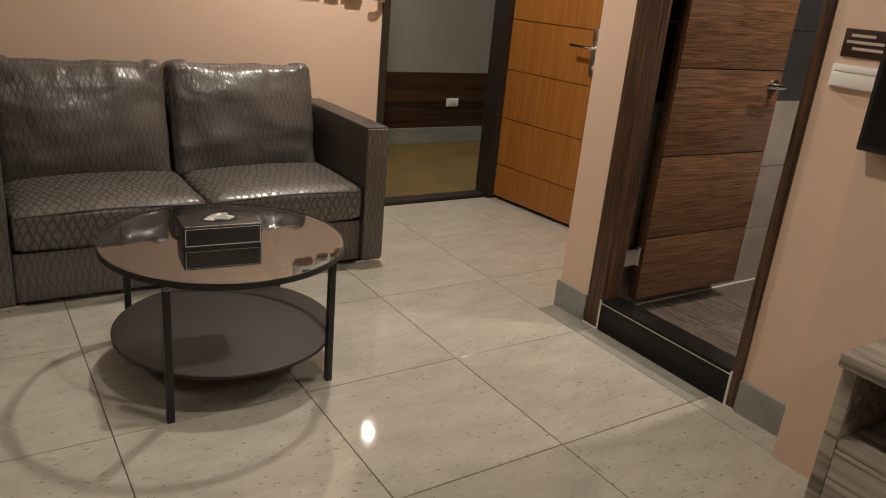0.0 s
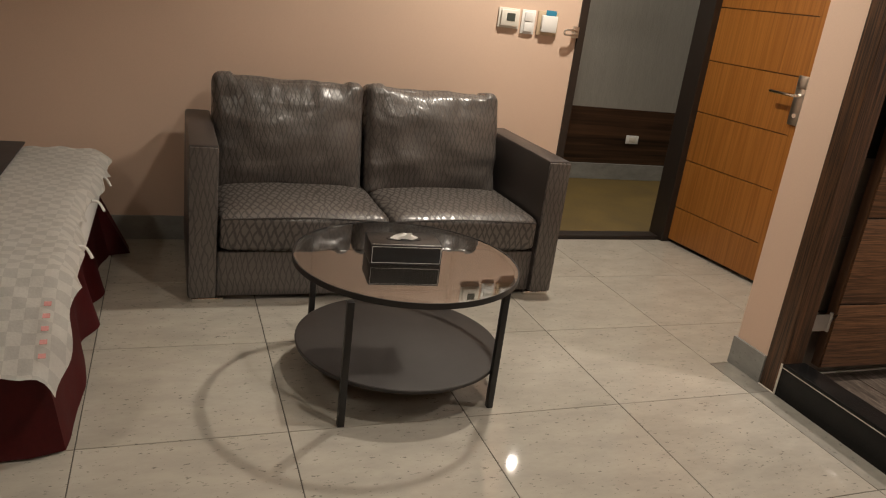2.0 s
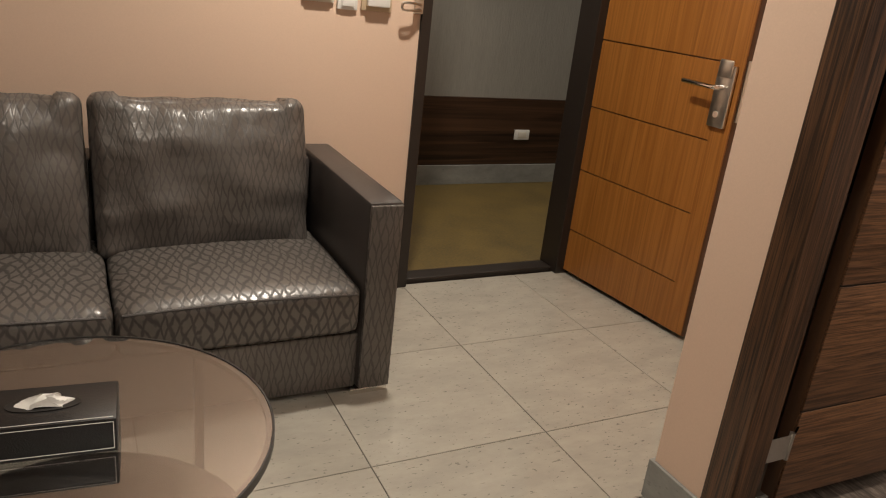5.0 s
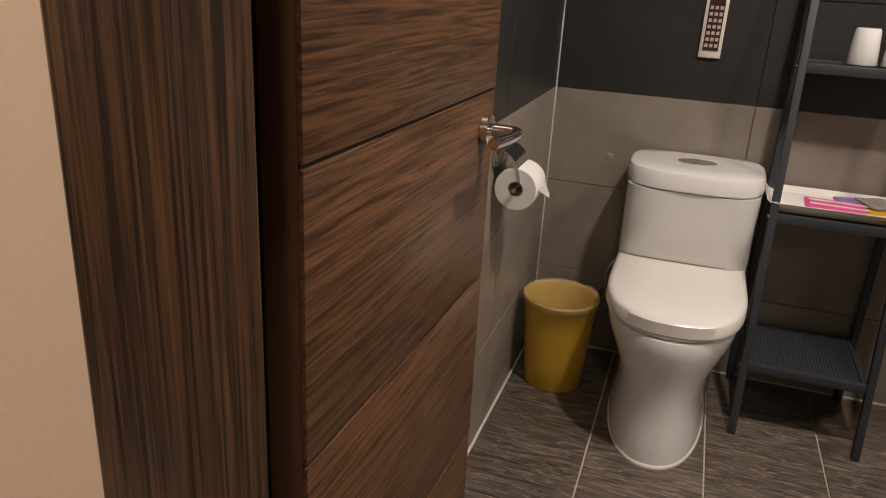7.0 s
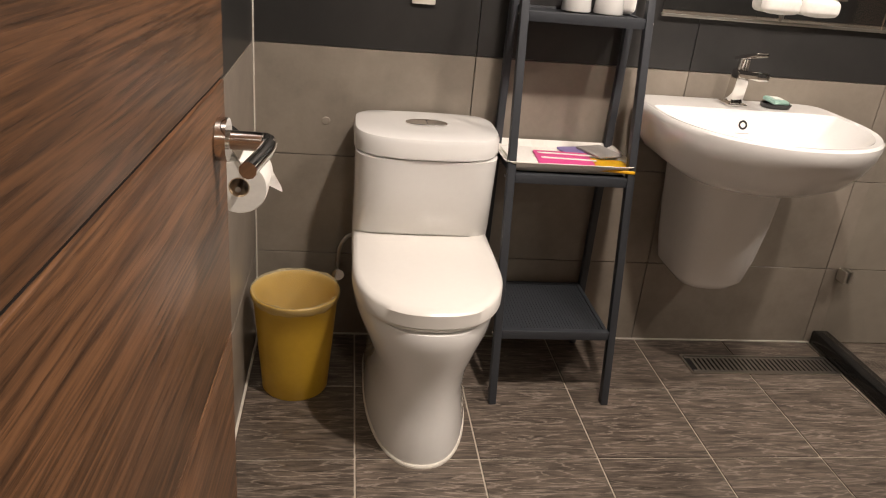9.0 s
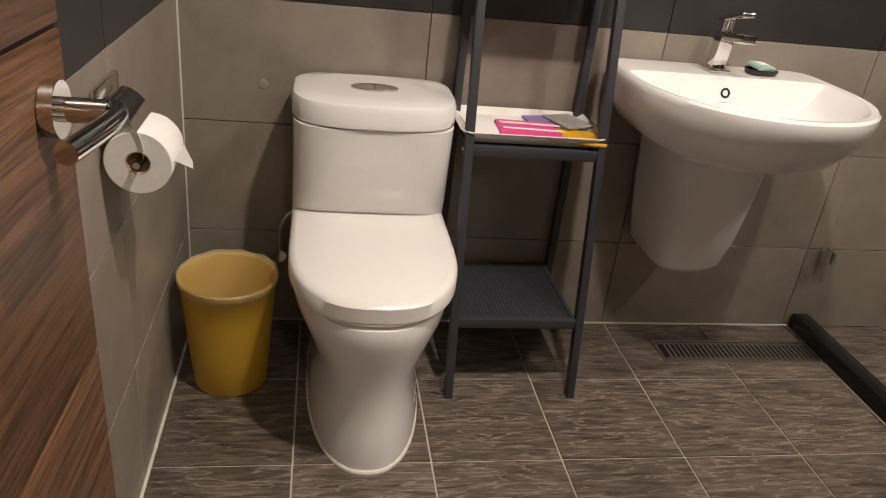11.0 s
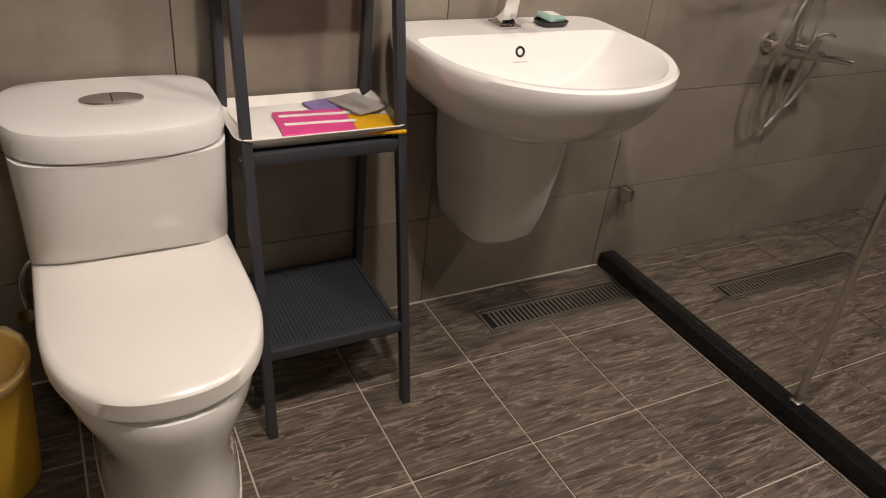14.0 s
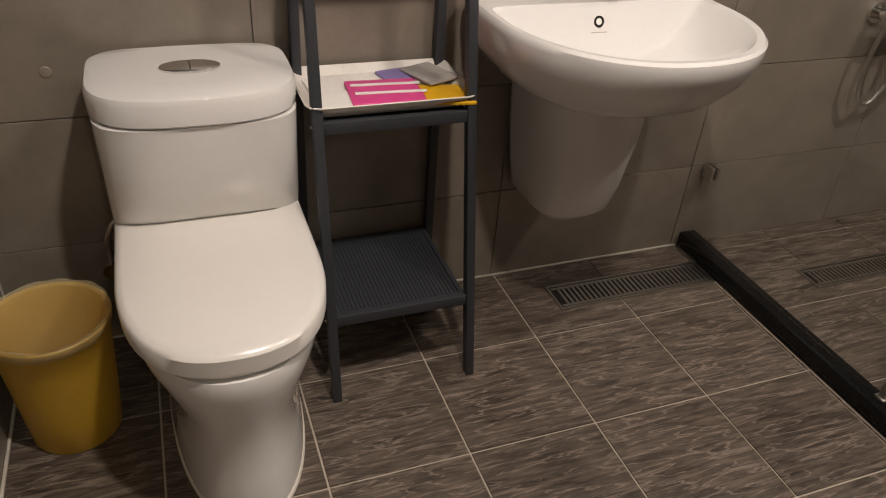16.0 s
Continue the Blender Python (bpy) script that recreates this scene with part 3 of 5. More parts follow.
gd = thing("door_guard", (2.06, YS, 1.21), "bronze swing-bar door guard beside the entry frame", "door guard")
part("mount", box(2.045, 2.085, YS - 0.022, YS - 0.0125, 1.185, 1.245, 0.003), M_STEEL, gd)
part("guard_bar", tube([(2.07, YS - 0.03, 1.22), (2.02, YS - 0.05, 1.225), (1.985, YS - 0.052, 1.222), (1.985, YS - 0.052, 1.20), (2.02, YS - 0.05, 1.198), (2.07, YS - 0.03, 1.20)], 0.005), M_STEEL, gd)

# ---- bathroom doorway and door ----
bm = box(XB - 0.008, BX0 + 0.018, DOOR_Y1 - 0.084, DOOR_Y1, 0, DOOR_Z, 0.004)
box(XB - 0.008, BX0 + 0.018, DOOR_Y0, DOOR_Y0 + 0.04, 0, DOOR_Z, 0.004, bm)
box(XB - 0.008, BX0 + 0.018, DOOR_Y0, DOOR_Y1, DOOR_Z, DOOR_Z + 0.06, 0.004, bm)
structure("trim_bath_frame", bm, M_DARKWOOD_Z, "dark walnut frame of the bathroom doorway")
structure("trim_bath_threshold", box(XB - 0.006, BX0 + 0.03, DOOR_Y0 + 0.04, DOOR_Y1 - 0.084, -0.03, 0.135, 0.005), M_BLACK, "polished black granite bathroom threshold")
structure("trim_bath_threshold_edge", box(XB - 0.0085, XB - 0.004, DOOR_Y0 + 0.042, DOOR_Y1 - 0.086, 0.118, 0.122, 0.001), M_STEEL, "thin metal line on the threshold")

for y in (DOOR_Y1 - 0.088, DOOR_Y0 + 0.034):
    structure("trim_threshold_seal", box(XB - 0.0095, XB - 0.0062, y, y + 0.010, 0.0, 0.135, 0.002), M_SEALANT, "pale sealant beside the black threshold")
for y in (DOOR_Y1 - 0.084, DOOR_Y0):
    structure("trim_frame_foot_seal", box(XB - 0.013, XB - 0.0085, y, y + (0.084 if y > 1.6 else 0.04), 0.0, 0.006, 0.002), M_SEALANT, "pale sealant under the frame foot")
LX0, LX1, LY0, LY1, LZ0 = 0.0, 0.685, 0.0, 0.050, 0.055
BATH_LEAF = Matrix.Translation((2.512, 2.031, 0)) @ Matrix.Rotation(math.atan2(-0.017, 0.685), 4, "Z")
HINGE_M = Matrix.Translation((2.425, 1.977, 0))
bd = thing("door_2", (2.512, 2.031, LZ0), "open dark walnut bathroom door with black grooves", "door", kind="structure")
part("core", placed(box(LX0, LX1, LY0 + 0.006, LY1, LZ0, 2.09, 0.004), BATH_LEAF), M_EDGE, bd, "dark brown rounded door edge")
zs = [LZ0 + 0.002, 0.345, 0.712, 1.08, 1.448, 1.815, 2.088]
for z0, z1 in zip(zs, zs[1:]):
    part("panel", placed(box(LX0 + 0.004, LX1 - 0.003, LY0, LY0 + 0.0075, z0 + 0.003, z1 - 0.003, 0.0015), BATH_LEAF), M_DARKWOOD, bd)
    if z1 < 2.0:
        part("groove", placed(box(LX0 + 0.004, LX1 - 0.003, LY0 + 0.004, LY0 + 0.0062, z1 - 0.003, z1 + 0.003), BATH_LEAF), M_GROOVE, bd, smooth=False)
hz, hx = 1.015, LX1 - 0.06
bh = part("rose", placed(rod((hx, LY0 - 0.001, hz), (hx, LY0 - 0.014, hz), 0.027, 28), BATH_LEAF), M_CHROME, bd, "chrome handle rose")
part("neck", placed(rod((hx, LY0 - 0.012, hz), (hx, LY0 - 0.055, hz), 0.012), BATH_LEAF), M_CHROME, bh)
part("handle", placed(tube([(hx, LY0 - 0.045, hz), (hx + 0.004, LY0 - 0.06, hz), (hx - 0.03, LY0 - 0.064, hz), (hx - 0.12, LY0 - 0.055, hz + 0.002)], 0.010), BATH_LEAF), M_CHROME, bd, "chrome lever handle")
part("back_handle", placed(tube([(hx, LY1, hz), (hx, LY1 + 0.032, hz), (hx - 0.03, LY1 + 0.036, hz), (hx - 0.11, LY1 + 0.032, hz)], 0.009), BATH_LEAF), M_CHROME, bd, "chrome lever handle")
part("latch_bolt", placed(box(LX1, LX1 + 0.004, LY0 + 0.01, LY1 - 0.01, hz - 0.06, hz + 0.06, 0.001), BATH_LEAF), M_STEEL, bd)
for z in (0.30, 1.75):
    hg = part("hinge", placed(rod((LX0 - 0.012, LY0 - 0.004, z - 0.04), (LX0 - 0.012, LY0 - 0.004, z + 0.04), 0.007), HINGE_M), M_STEEL, bd, "steel butt hinge")
    part("hinge_leaf", placed(box(-0.10, -0.018, -0.008, -0.004, z - 0.035, z + 0.035, 0.001), HINGE_M), M_STEEL, hg)
    part("hinge_arm", placed(bar((-0.008, -0.003, z), (0.115, 0.066, z), 0.004, 0.004), HINGE_M), M_STEEL, hg)

# ---- sofa ----
SX0, SX1, SY0, SY1 = 0.045, 1.722, 2.955, 3.73
sofa = thing("sofa", (0.88, 3.35, 0), "dark brown two-seat sofa in pressed shiny upholstery", "sofa")
AW = 0.115
for x0 in (SX0, SX1 - AW):
    arm = part("armrest", box(x0, x0 + AW, SY0 + 0.003, SY1, 0.022, 0.672, 0.014), M_SOFA_P, sofa, "plain brown leather-like armrest")
    part("arm_front", box(x0 + 0.004, x0 + AW - 0.004, SY0 - 0.004, SY0 + 0.01, 0.028, 0.662, 0.004), M_SOFA_V, arm)
part("base", box(SX0 + AW, SX1 - AW, SY0 + 0.02, SY1 - 0.02, 0.025, 0.225, 0.008), M_SOFA_V, sofa)
part("backrest", box(SX0 + AW, SX1 - AW, SY1 - 0.16, SY1 - 0.004, 0.2, 0.66, 0.03), M_SOFA_P, sofa)
CW = (SX1 - SX0 - 2 * AW) / 2
for i in (0, 1):
    cx = SX0 + AW + CW * (i + 0.5)
    cu = part("seat_cushion", soft_box(cx, 3.25, 0.312, CW - 0.006, 0.60, 0.165, 0.035, (0, 0.008, 0.028), 12, 0.004, 3 * i), M_SOFA_H, sofa)
    part("piping", tube([(cx - CW / 2 + 0.02, 2.952, 0.372), (cx, 2.946, 0.385), (cx + CW / 2 - 0.02, 2.952, 0.372)], 0.004, 6), M_SOFA_P, cu)
    bw = 0.69
    bm = soft_box(0, 0, 0, bw, 0.17, 0.51, 0.04, (0.0, 0.055, 0.004), 46, 0.008, 11 + 9 * i)
    for v in bm.verts:
        x, z = v.co.x, v.co.z
        if abs(z) > 0.2 and abs(x) > bw / 2 - 0.08:
            v.co.z += math.copysign(0.012, z)
        if v.co.y < 0:
            top = max(0.0, (z - 0.02) / 0.235)
            pleat = math.sin(x * 62 + 5 * noise.noise(Vector((x * 4, 3 * i, 0)))) * 0.0055 * top ** 2
            sag = 0.010 * noise.noise(Vector((x * 3.5 + z * 5, z * 9 - x * 3, 4.0 + 3 * i)))
            crease = abs(noise.noise(Vector((x * 6 - z * 4, z * 7 + x * 3, 9.0 + 5 * i))))
            v.co.y += pleat + sag - 0.012 * min(crease, 0.25)
    placed(bm, Matrix.Translation((0.502 + 0.703 * i, 3.505, 0.612)) @ Matrix.Rotation(radians(-11), 4, "X"))
    part("back_cushion", bm, M_SOFA_V, sofa)
for fx in (SX0 + 0.075, SX1 - 0.075):
    for fy in (SY0 + 0.04, SY1 - 0.06):
        part("foot", box(fx - 0.06, fx + 0.07, fy - 0.03, fy + 0.03, 0.0, 0.021, 0.003), M_CHROME, sofa, "low chrome foot")

# ---- coffee table ----
TX, TY, TR, TZ = 0.755, 2.305, 0.395, 0.452
tab = thing("coffee_table", (TX, TY, 0), "round black iron coffee table with smoked glass top", "coffee table")
part("glass_top", loft([circle(TX, TY, TZ - 0.006, TR - 0.005, n=72), circle(TX, TY, TZ, TR - 0.005, n=72)]), M_SMOKE, tab, "smoked glass disc", shadow=False)
rim = bmesh.new()
prof = [(TR - 0.016, TZ - 0.018), (TR, TZ - 0.018), (TR, TZ + 0.002), (TR - 0.004, TZ + 0.002), (TR - 0.004, TZ - 0.0065), (TR - 0.016, TZ - 0.0065)]
rings = [[(TX + r * math.cos(a), TY + r * math.sin(a), z) for r, z in prof] for a in [2 * math.pi * i / 72 for i in range(73)]]
part("rim", loft(rings, False, False, rim), M_IRON, tab, "black iron ring")
SHZ = 0.140
part("shelf", loft([circle(TX, TY, SHZ - 0.014, TR - 0.027, n=72), circle(TX, TY, SHZ - 0.002, TR - 0.025, n=72), circle(TX, TY, SHZ, TR - 0.028, n=72)]), M_TABLE, tab, "dark brown round shelf board")
for lx, ly in ((0.487, 1.99), (1.02, 2.03), (0.49, 2.60), (1.05, 2.60)):
    part("leg", bar((lx, ly, 0), (lx, ly, TZ - 0.0185), 0.022, 0.022, 0.002), M_IRON, tab)

tb = thing("tissue_box", (0.732, 2.295, TZ + 0.001), "black leatherette tissue box with white stitching on the glass table", "tissue box")
TISSUE = pose(0.732, 2.295, TZ + 0.001, 0, 0, -5)
part("body", placed(box(-0.124, 0.124, -0.068, 0.068, 0, 0.072, 0.005), TISSUE), M_LEATHER, tb)
part("slot", placed(loft([oval(0, 0, z, 0.062, 0.062, 0.024, 2.2) for z in (0.0725, 0.0738)]), TISSUE), M_GROOVE, tb)
for z in (0.009, 0.065):
    part("seam", placed(tube([(-0.118, -0.0684, z), (0.118, -0.0684, z)], 0.0008, 6, 2), TISSUE), M_PAPER, tb, "white stitching")
    part("seam", placed(tube([(0.118 if z < 0.03 else -0.118, -0.0684, 0.009), (0.118 if z < 0.03 else -0.118, -0.0684, 0.065)], 0.0008, 6, 2), TISSUE), M_PAPER, tb, "white stitching")
part("seam", placed(tube([(-0.118, -0.062, 0.0722), (0.118, -0.062, 0.0722)], 0.0008, 6, 2), TISSUE), M_PAPER, tb, "white stitching")
rs = []
for k in range(7):
    f = k / 6
    rs.append([((0.048 * (1 - f * 0.75)) * math.cos(a) + 0.006 * math.sin(5 * a + k) + 0.008 * f, (0.017 * (1 - f * 0.5)) * math.sin(a) + 0.003 * math.cos(4 * a), 0.074 + 0.017 * f + 0.003 * math.sin(3 * a)) for a in [2 * math.pi * i / 28 for i in range(28)]])
part("tissue", placed(loft(rs), TISSUE), M_PAPER, tb, "white paper tissue")

# ---- bed ----
bed = thing("bed", (-1.2, 2.55, 0), "bed with white quilt, white sheet and dark red valance", "bed")
part("base", box(-2.1, -0.37, 2.02, 3.62, 0.02, 0.24, 0.01), M_DESKIN, bed)
part("mattress", soft_box(-1.22, 2.90, 0.335, 1.80, 1.48, 0.20, 0.04, (0, 0, 0), 10), M_SHEET, bed, "white sheet tucked round the mattress")


def quilt_drop(y):
    """How far the cover sinks where it hangs over the foot of the bed."""
    return 0.175 * (max(0.0, 2.18 - y) / 0.32) ** 1.3


qb = bmesh.new()
nx, ny = 92, 104
grid = []
for i in range(nx + 1):
    row = []
    for j in range(ny + 1):
        u, w = i / nx, j / ny
        x = -2.12 + u * 1.85
        y = 1.86 + w * 1.78
        z = 0.475 + 0.008 * noise.noise(Vector((x * 5, y * 5, 0))) + 0.0045 * math.sin(x * 55) * math.sin(y * 55)
        d = max(0, u - 0.955) / 0.045
        z -= 0.055 * d ** 1.6 * (1 + 0.3 * math.sin(w * 37))
        x -= 0.02 * d * d
        z -= quilt_drop(y)
        x -= 0.01 * math.sin(y * 31) * u ** 10
        x += 0.02 * math.sin(w * 9) * u ** 8
        row.append(qb.verts.new((x, y, z)))
    grid.append(row)
for i in range(nx):
    for j in range(ny):
        qb.faces.new((grid[i][j], grid[i + 1][j], grid[i + 1][j + 1], grid[i][j + 1]))
bmesh.ops.solidify(qb, geom=qb.faces[:], thickness=0.022)
quilt = part("quilt", qb, M_QUILT, bed, "white checkered quilted cover")
for k in range(5):
    my = 1.90 + 0.034 * k
    mz = 0.489 - quilt_drop(my)
    part("print_mark", placed(box(-0.009, 0.009, -0.007, 0.007, 0.0, 0.0012), pose(-0.33, my, mz, 32, 0, 0)), M_PINKTXT, quilt, "small red printed mark", smooth=False)
for y in (2.45, 2.95, 3.3):
    part("tie", tube([(-0.30, y, 0.44), (-0.275, y + 0.01, 0.43), (-0.255, y - 0.005, 0.40)], 0.005, 8), M_SHEET, quilt)
part("runner", box(-2.0, -0.62, 3.05, 3.64, 0.487, 0.497, 0.004), M_RUNNER, bed, "black patterned bed runner")
vb = bmesh.new()
prev = None
path = []
for k in range(61):
    path.append((-0.345, 3.62 - (3.62 - 1.99) * k / 60))
for k in range(1, 50):
    path.append((-0.345 - 1.75 * k / 49, 1.99))
for i, (x, y) in enumerate(path):
    s = i * 0.034
    col = []
    for j in range(9):
        f = j / 8
        fl = f ** 1.3 * (0.05 * noise.noise(Vector((s * 3.1, 0, 1))) + 0.022 * math.sin(s * 13 + 3 * noise.noise(Vector((s * 2, 4, 0))))) + 0.05 * f
        if i <= 60:
            col.append(vb.verts.new((x + fl + (0.09 * f if i < 4 else 0), y - (0.02 * f if i > 50 else 0), 0.30 - 0.292 * f)))
        else:
            col.append(vb.verts.new((x, y - fl, 0.30 - 0.292 * f)))
    if prev:
        for j in range(8):
            vb.faces.new((prev[j], col[j], col[j + 1], prev[j + 1]))
    prev = col
bmesh.ops.solidify(vb, geom=vb.faces[:], thickness=0.004)
part("valance", vb, M_RED, bed, "dark red pleated valance hanging to the floor")

# ---- wall controls by the entry ----


def plate(name, x0, x1, z0, z1, label, cat, material=M_IVORY):
    t = thing(name, ((x0 + x1) / 2, YS, (z0 + z1) / 2), label, cat)
    part("plate", box(x0, x1, YS - 0.012, YS - 0.001, z0, z1, 0.003), material, t)
    return t


th = plate("thermostat", 1.60, 1.722, 1.198, 1.30, "ivory wall thermostat with a small grey display", "thermostat")
part("cover", box(1.612, 1.71, YS - 0.024, YS - 0.0125, 1.208, 1.29, 0.004), M_IVORY, th)
part("display", box(1.643, 1.690, YS - 0.0255, YS - 0.0242, 1.235, 1.275), M_LCD, th, "grey display", smooth=False)
sw = plate("light_switch", 1.735, 1.815, 1.178, 1.302, "white double rocker light switch", "switch", M_WHITEP)
for z0 in (1.19, 1.243):
    part("rocker", box(1.75, 1.80, YS - 0.02, YS - 0.0125, z0, z0 + 0.049, 0.003), M_WHITEP, sw)
ch = plate("key_card_holder", 1.83, 1.955, 1.18, 1.305, "ivory key-card switch on a tan plate with a blue label", "card switch", M_TAN)
part("slot_body", box(1.848, 1.94, YS - 0.034, YS - 0.0125, 1.198, 1.285, 0.005), M_WHITEP, ch)
part("card", box(1.868, 1.928, YS - 0.030, YS - 0.024, 1.275, 1.312, 0.001), M_BLUE, ch, "blue and white key card")

# ---- television side ----
sg = thing("notice_sign", (XB, 1.155, 1.26), "dark brown notice sign on the peach wall", "sign")
part("board", box(XB - 0.006, XB - 0.0005, 1.06, 1.222, 1.222, 1.30, 0.001), M_SIGN, sg)
for k, (a, b_) in enumerate(((1.13, 1.20), (1.10, 1.21), (1.10, 1.19))):
    part("text_bar", box(XB - 0.0075, XB - 0.0062, a, b_, 1.278 - 0.018 * k, 1.286 - 0.018 * k), M_BROWNTXT, sg, smooth=False)
s2 = thing("light_switch", (XB, 1.165, 1.168), "white wide-rocker light switch by the bathroom door", "switch")
part("plate", box(XB - 0.012, XB - 0.001, 1.08, 1.232, 1.135, 1.20, 0.003), M_WHITEP, s2)
part("rocker", box(XB - 0.019, XB - 0.0125, 1.088, 1.224, 1.138, 1.178, 0.002), M_WHITEP, s2)
part("top_strip", box(XB - 0.016, XB - 0.0125, 1.088, 1.224, 1.181, 1.196, 0.0015), M_WHITEP, s2)
tv = thing("television", (2.05, 0.4, 1.0), "black flat television on the projecting wall", "television")
part("casing", box(2.045, 2.099, -0.12, 1.012, 1.00, 1.63, 0.006), M_IRON, tv)
part("screen", box(2.0415, 2.0445, -0.105, 0.997, 1.018, 1.618), M_TVGL, tv, "black glass screen", smooth=False)
dk = thing("desk", (1.9, 0.0, 0), "pale grey wood-grain desk with an open dark niche", "desk")
part("top", box(1.70, 2.095, -1.3, 0.735, 0.565, 0.60, 0.003), M_DESK, dk)
part("side_panel", box(1.72, 2.095, 0.695, 0.73, 0.0, 0.5645, 0.002), M_DESK, dk)
part("niche_floor", box(1.722, 2.095, -1.3, 0.694, 0.36, 0.385, 0.002), M_DESK, dk)
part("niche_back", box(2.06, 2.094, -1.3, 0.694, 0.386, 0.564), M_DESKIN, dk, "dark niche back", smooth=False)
part("drawer_front", box(1.72, 1.74, -1.3, 0.694, 0.03, 0.358, 0.002), M_DESK, dk)

# ---- toilet ----
CY = 1.631
to = thing("toilet", (4.1, CY, FLOOR_B), "white glazed one-piece toilet with closed lid", "toilet")
z0 = FLOOR_B
prof = [(0.0, 3.765, 4.40, 0.148), (0.03, 3.762, 4.40, 0.148), (0.10, 3.775, 4.40, 0.138), (0.18, 3.778, 4.41, 0.138), (0.25, 3.770, 4.42, 0.152), (0.31, 3.755, 4.42, 0.178), (0.36, 3.742, 4.42, 0.196), (0.395, 3.738, 4.42, 0.200), (0.41, 3.742, 4.42, 0.198)]
part("bowl", loft([oval((f + b) / 2 + 0.08, CY, z0 + z, (b - f) / 2 + 0.08, (b - f) / 2 - 0.08, h, 2.3, 64, 4) for z, f, b, h in prof]), M_CERAMIC, to)
tp = [(0.36, 4.235, 0.199), (0.42, 4.228, 0.200), (0.46, 4.212, 0.201), (0.51, 4.180, 0.201), (0.57, 4.156, 0.200), (0.63, 4.143, 0.200), (0.70, 4.135, 0.201), (0.720, 4.133, 0.201)]
part("tank", loft([oval(4.29, CY, z0 + z, 4.29 - f, 0.13, h, 4.2, 64, 8) for z, f, h in tp]), M_CERAMIC, to)
lid = part("tank_lid", loft([oval(4.285, CY, z0 + z, 4.285 - f, 0.14, h, 2.9, 64, 6) for z, f, h in ((0.723, 4.130, 0.203), (0.727, 4.126, 0.206), (0.768, 4.126, 0.206), (0.778, 4.131, 0.201), (0.782, 4.145, 0.188), (0.783, 4.20, 0.1))]), M_CERAMIC, to)
part("flush_button", loft([oval(4.288, 1.632, z0 + z, a, a, b, 2.2) for z, a, b in ((0.782, 0.034, 0.060), (0.787, 0.034, 0.060), (0.789, 0.029, 0.054))]), M_CHROME, lid, "chrome oval dual flush button")
part("button_split", box(4.262, 4.315, 1.631, 1.633, z0 + 0.7885, z0 + 0.7898), M_GROOVE, lid, smooth=False)
seat = [(0.411, 3.762, 0.190), (0.414, 3.754, 0.194), (0.420, 3.754, 0.194), (0.4235, 3.760, 0.191)]
sp_ = part("seat", loft([oval(4.03, CY, z0 + z, 4.03 - f, 0.275, h, 2.3, 64, 14) for z, f, h in seat]), M_SEAT, to)
lidp = [(0.424, 3.752, 0.195), (0.428, 3.744, 0.199), (0.462, 3.744, 0.199), (0.470, 3.752, 0.194), (0.474, 3.775, 0.182), (0.4765, 3.86, 0.10)]
part("seat_lid", loft([oval(4.03, CY, z0 + z, 4.03 - f, 0.275 if z < 0.473 else 0.24, h, 2.4, 64, 14) for z, f, h in lidp]), M_SEAT, to)
part("sealant_bead", loft([oval(4.1625, CY, z0 + z, 0.405 + g, 0.24, 0.150 + g, 2.3, 64, 4) for z, g in ((0.0, 0.002), (0.004, 0.0015), (0.007, -0.001))]), M_SEALANT, to, "pale sealant round the foot")
wv = thing("water_valve", (4.40, 1.87, 0.24), "small chrome angle valve with hose behind the toilet", "valve")
part("valve_body", rod((4.435, 1.868, 0.235), (4.375, 1.868, 0.235), 0.013), M_CHROME, wv)
part("knob", rod((4.375, 1.868, 0.235), (4.355, 1.868, 0.235), 0.019), M_CHROME, wv)
part("hose", tube([(4.39, 1.868, 0.245), (4.385, 1.866, 0.31), (4.39, 1.845, 0.35), (4.40, 1.815, 0.36)], 0.006), M_STEEL, wv)

# ---- waste bin ----
wb = thing("waste_bin", (4.145, 1.985, FLOOR_B), "yellow plastic waste bin lined with a thin bag", "bin")
cx, cy = 4.145, 1.985
outer = [(0.0, 0.094), (0.005, 0.097), (0.10, 0.104), (0.105, 0.1045), (0.22, 0.113), (0.225, 0.1135), (0.315, 0.120), (0.322, 0.126), (0.335, 0.127), (0.338, 0.124), (0.33, 0.119), (0.2, 0.108), (0.02, 0.095)]
part("bucket", loft([circle(cx, cy, FLOOR_B + 0.945 * z, r * 0.99, n=56) for z, r in outer]), M_BIN, wb)
lin = []
for k, (z, r) in enumerate(((0.312, 0.1215), (0.325, 0.1275), (0.337, 0.1285), (0.344, 0.127), (0.335, 0.115), (0.26, 0.105), (0.12, 0.090), (0.05, 0.060))):
    lin.append([(cx + (0.99 * r + 0.0015 * noise.noise(Vector((3 * math.cos(a), 3 * math.sin(a), k * 2.1))) + (0.002 if k < 4 else 0)) * math.cos(a), cy + (0.99 * r + 0.0015 * noise.noise(Vector((4 * math.cos(a), 4 * math.sin(a), k * 1.3)))) * math.sin(a), FLOOR_B + 0.945 * z + 0.006 * noise.noise(Vector((5 * math.cos(a), 5 * math.sin(a), 7 + k * 0.2))) * (k < 5)) for a in [2 * math.pi * i / 56 for i in range(56)]])
part("bag", loft(lin, False, True), M_BAG, wb, "thin translucent clear bag")

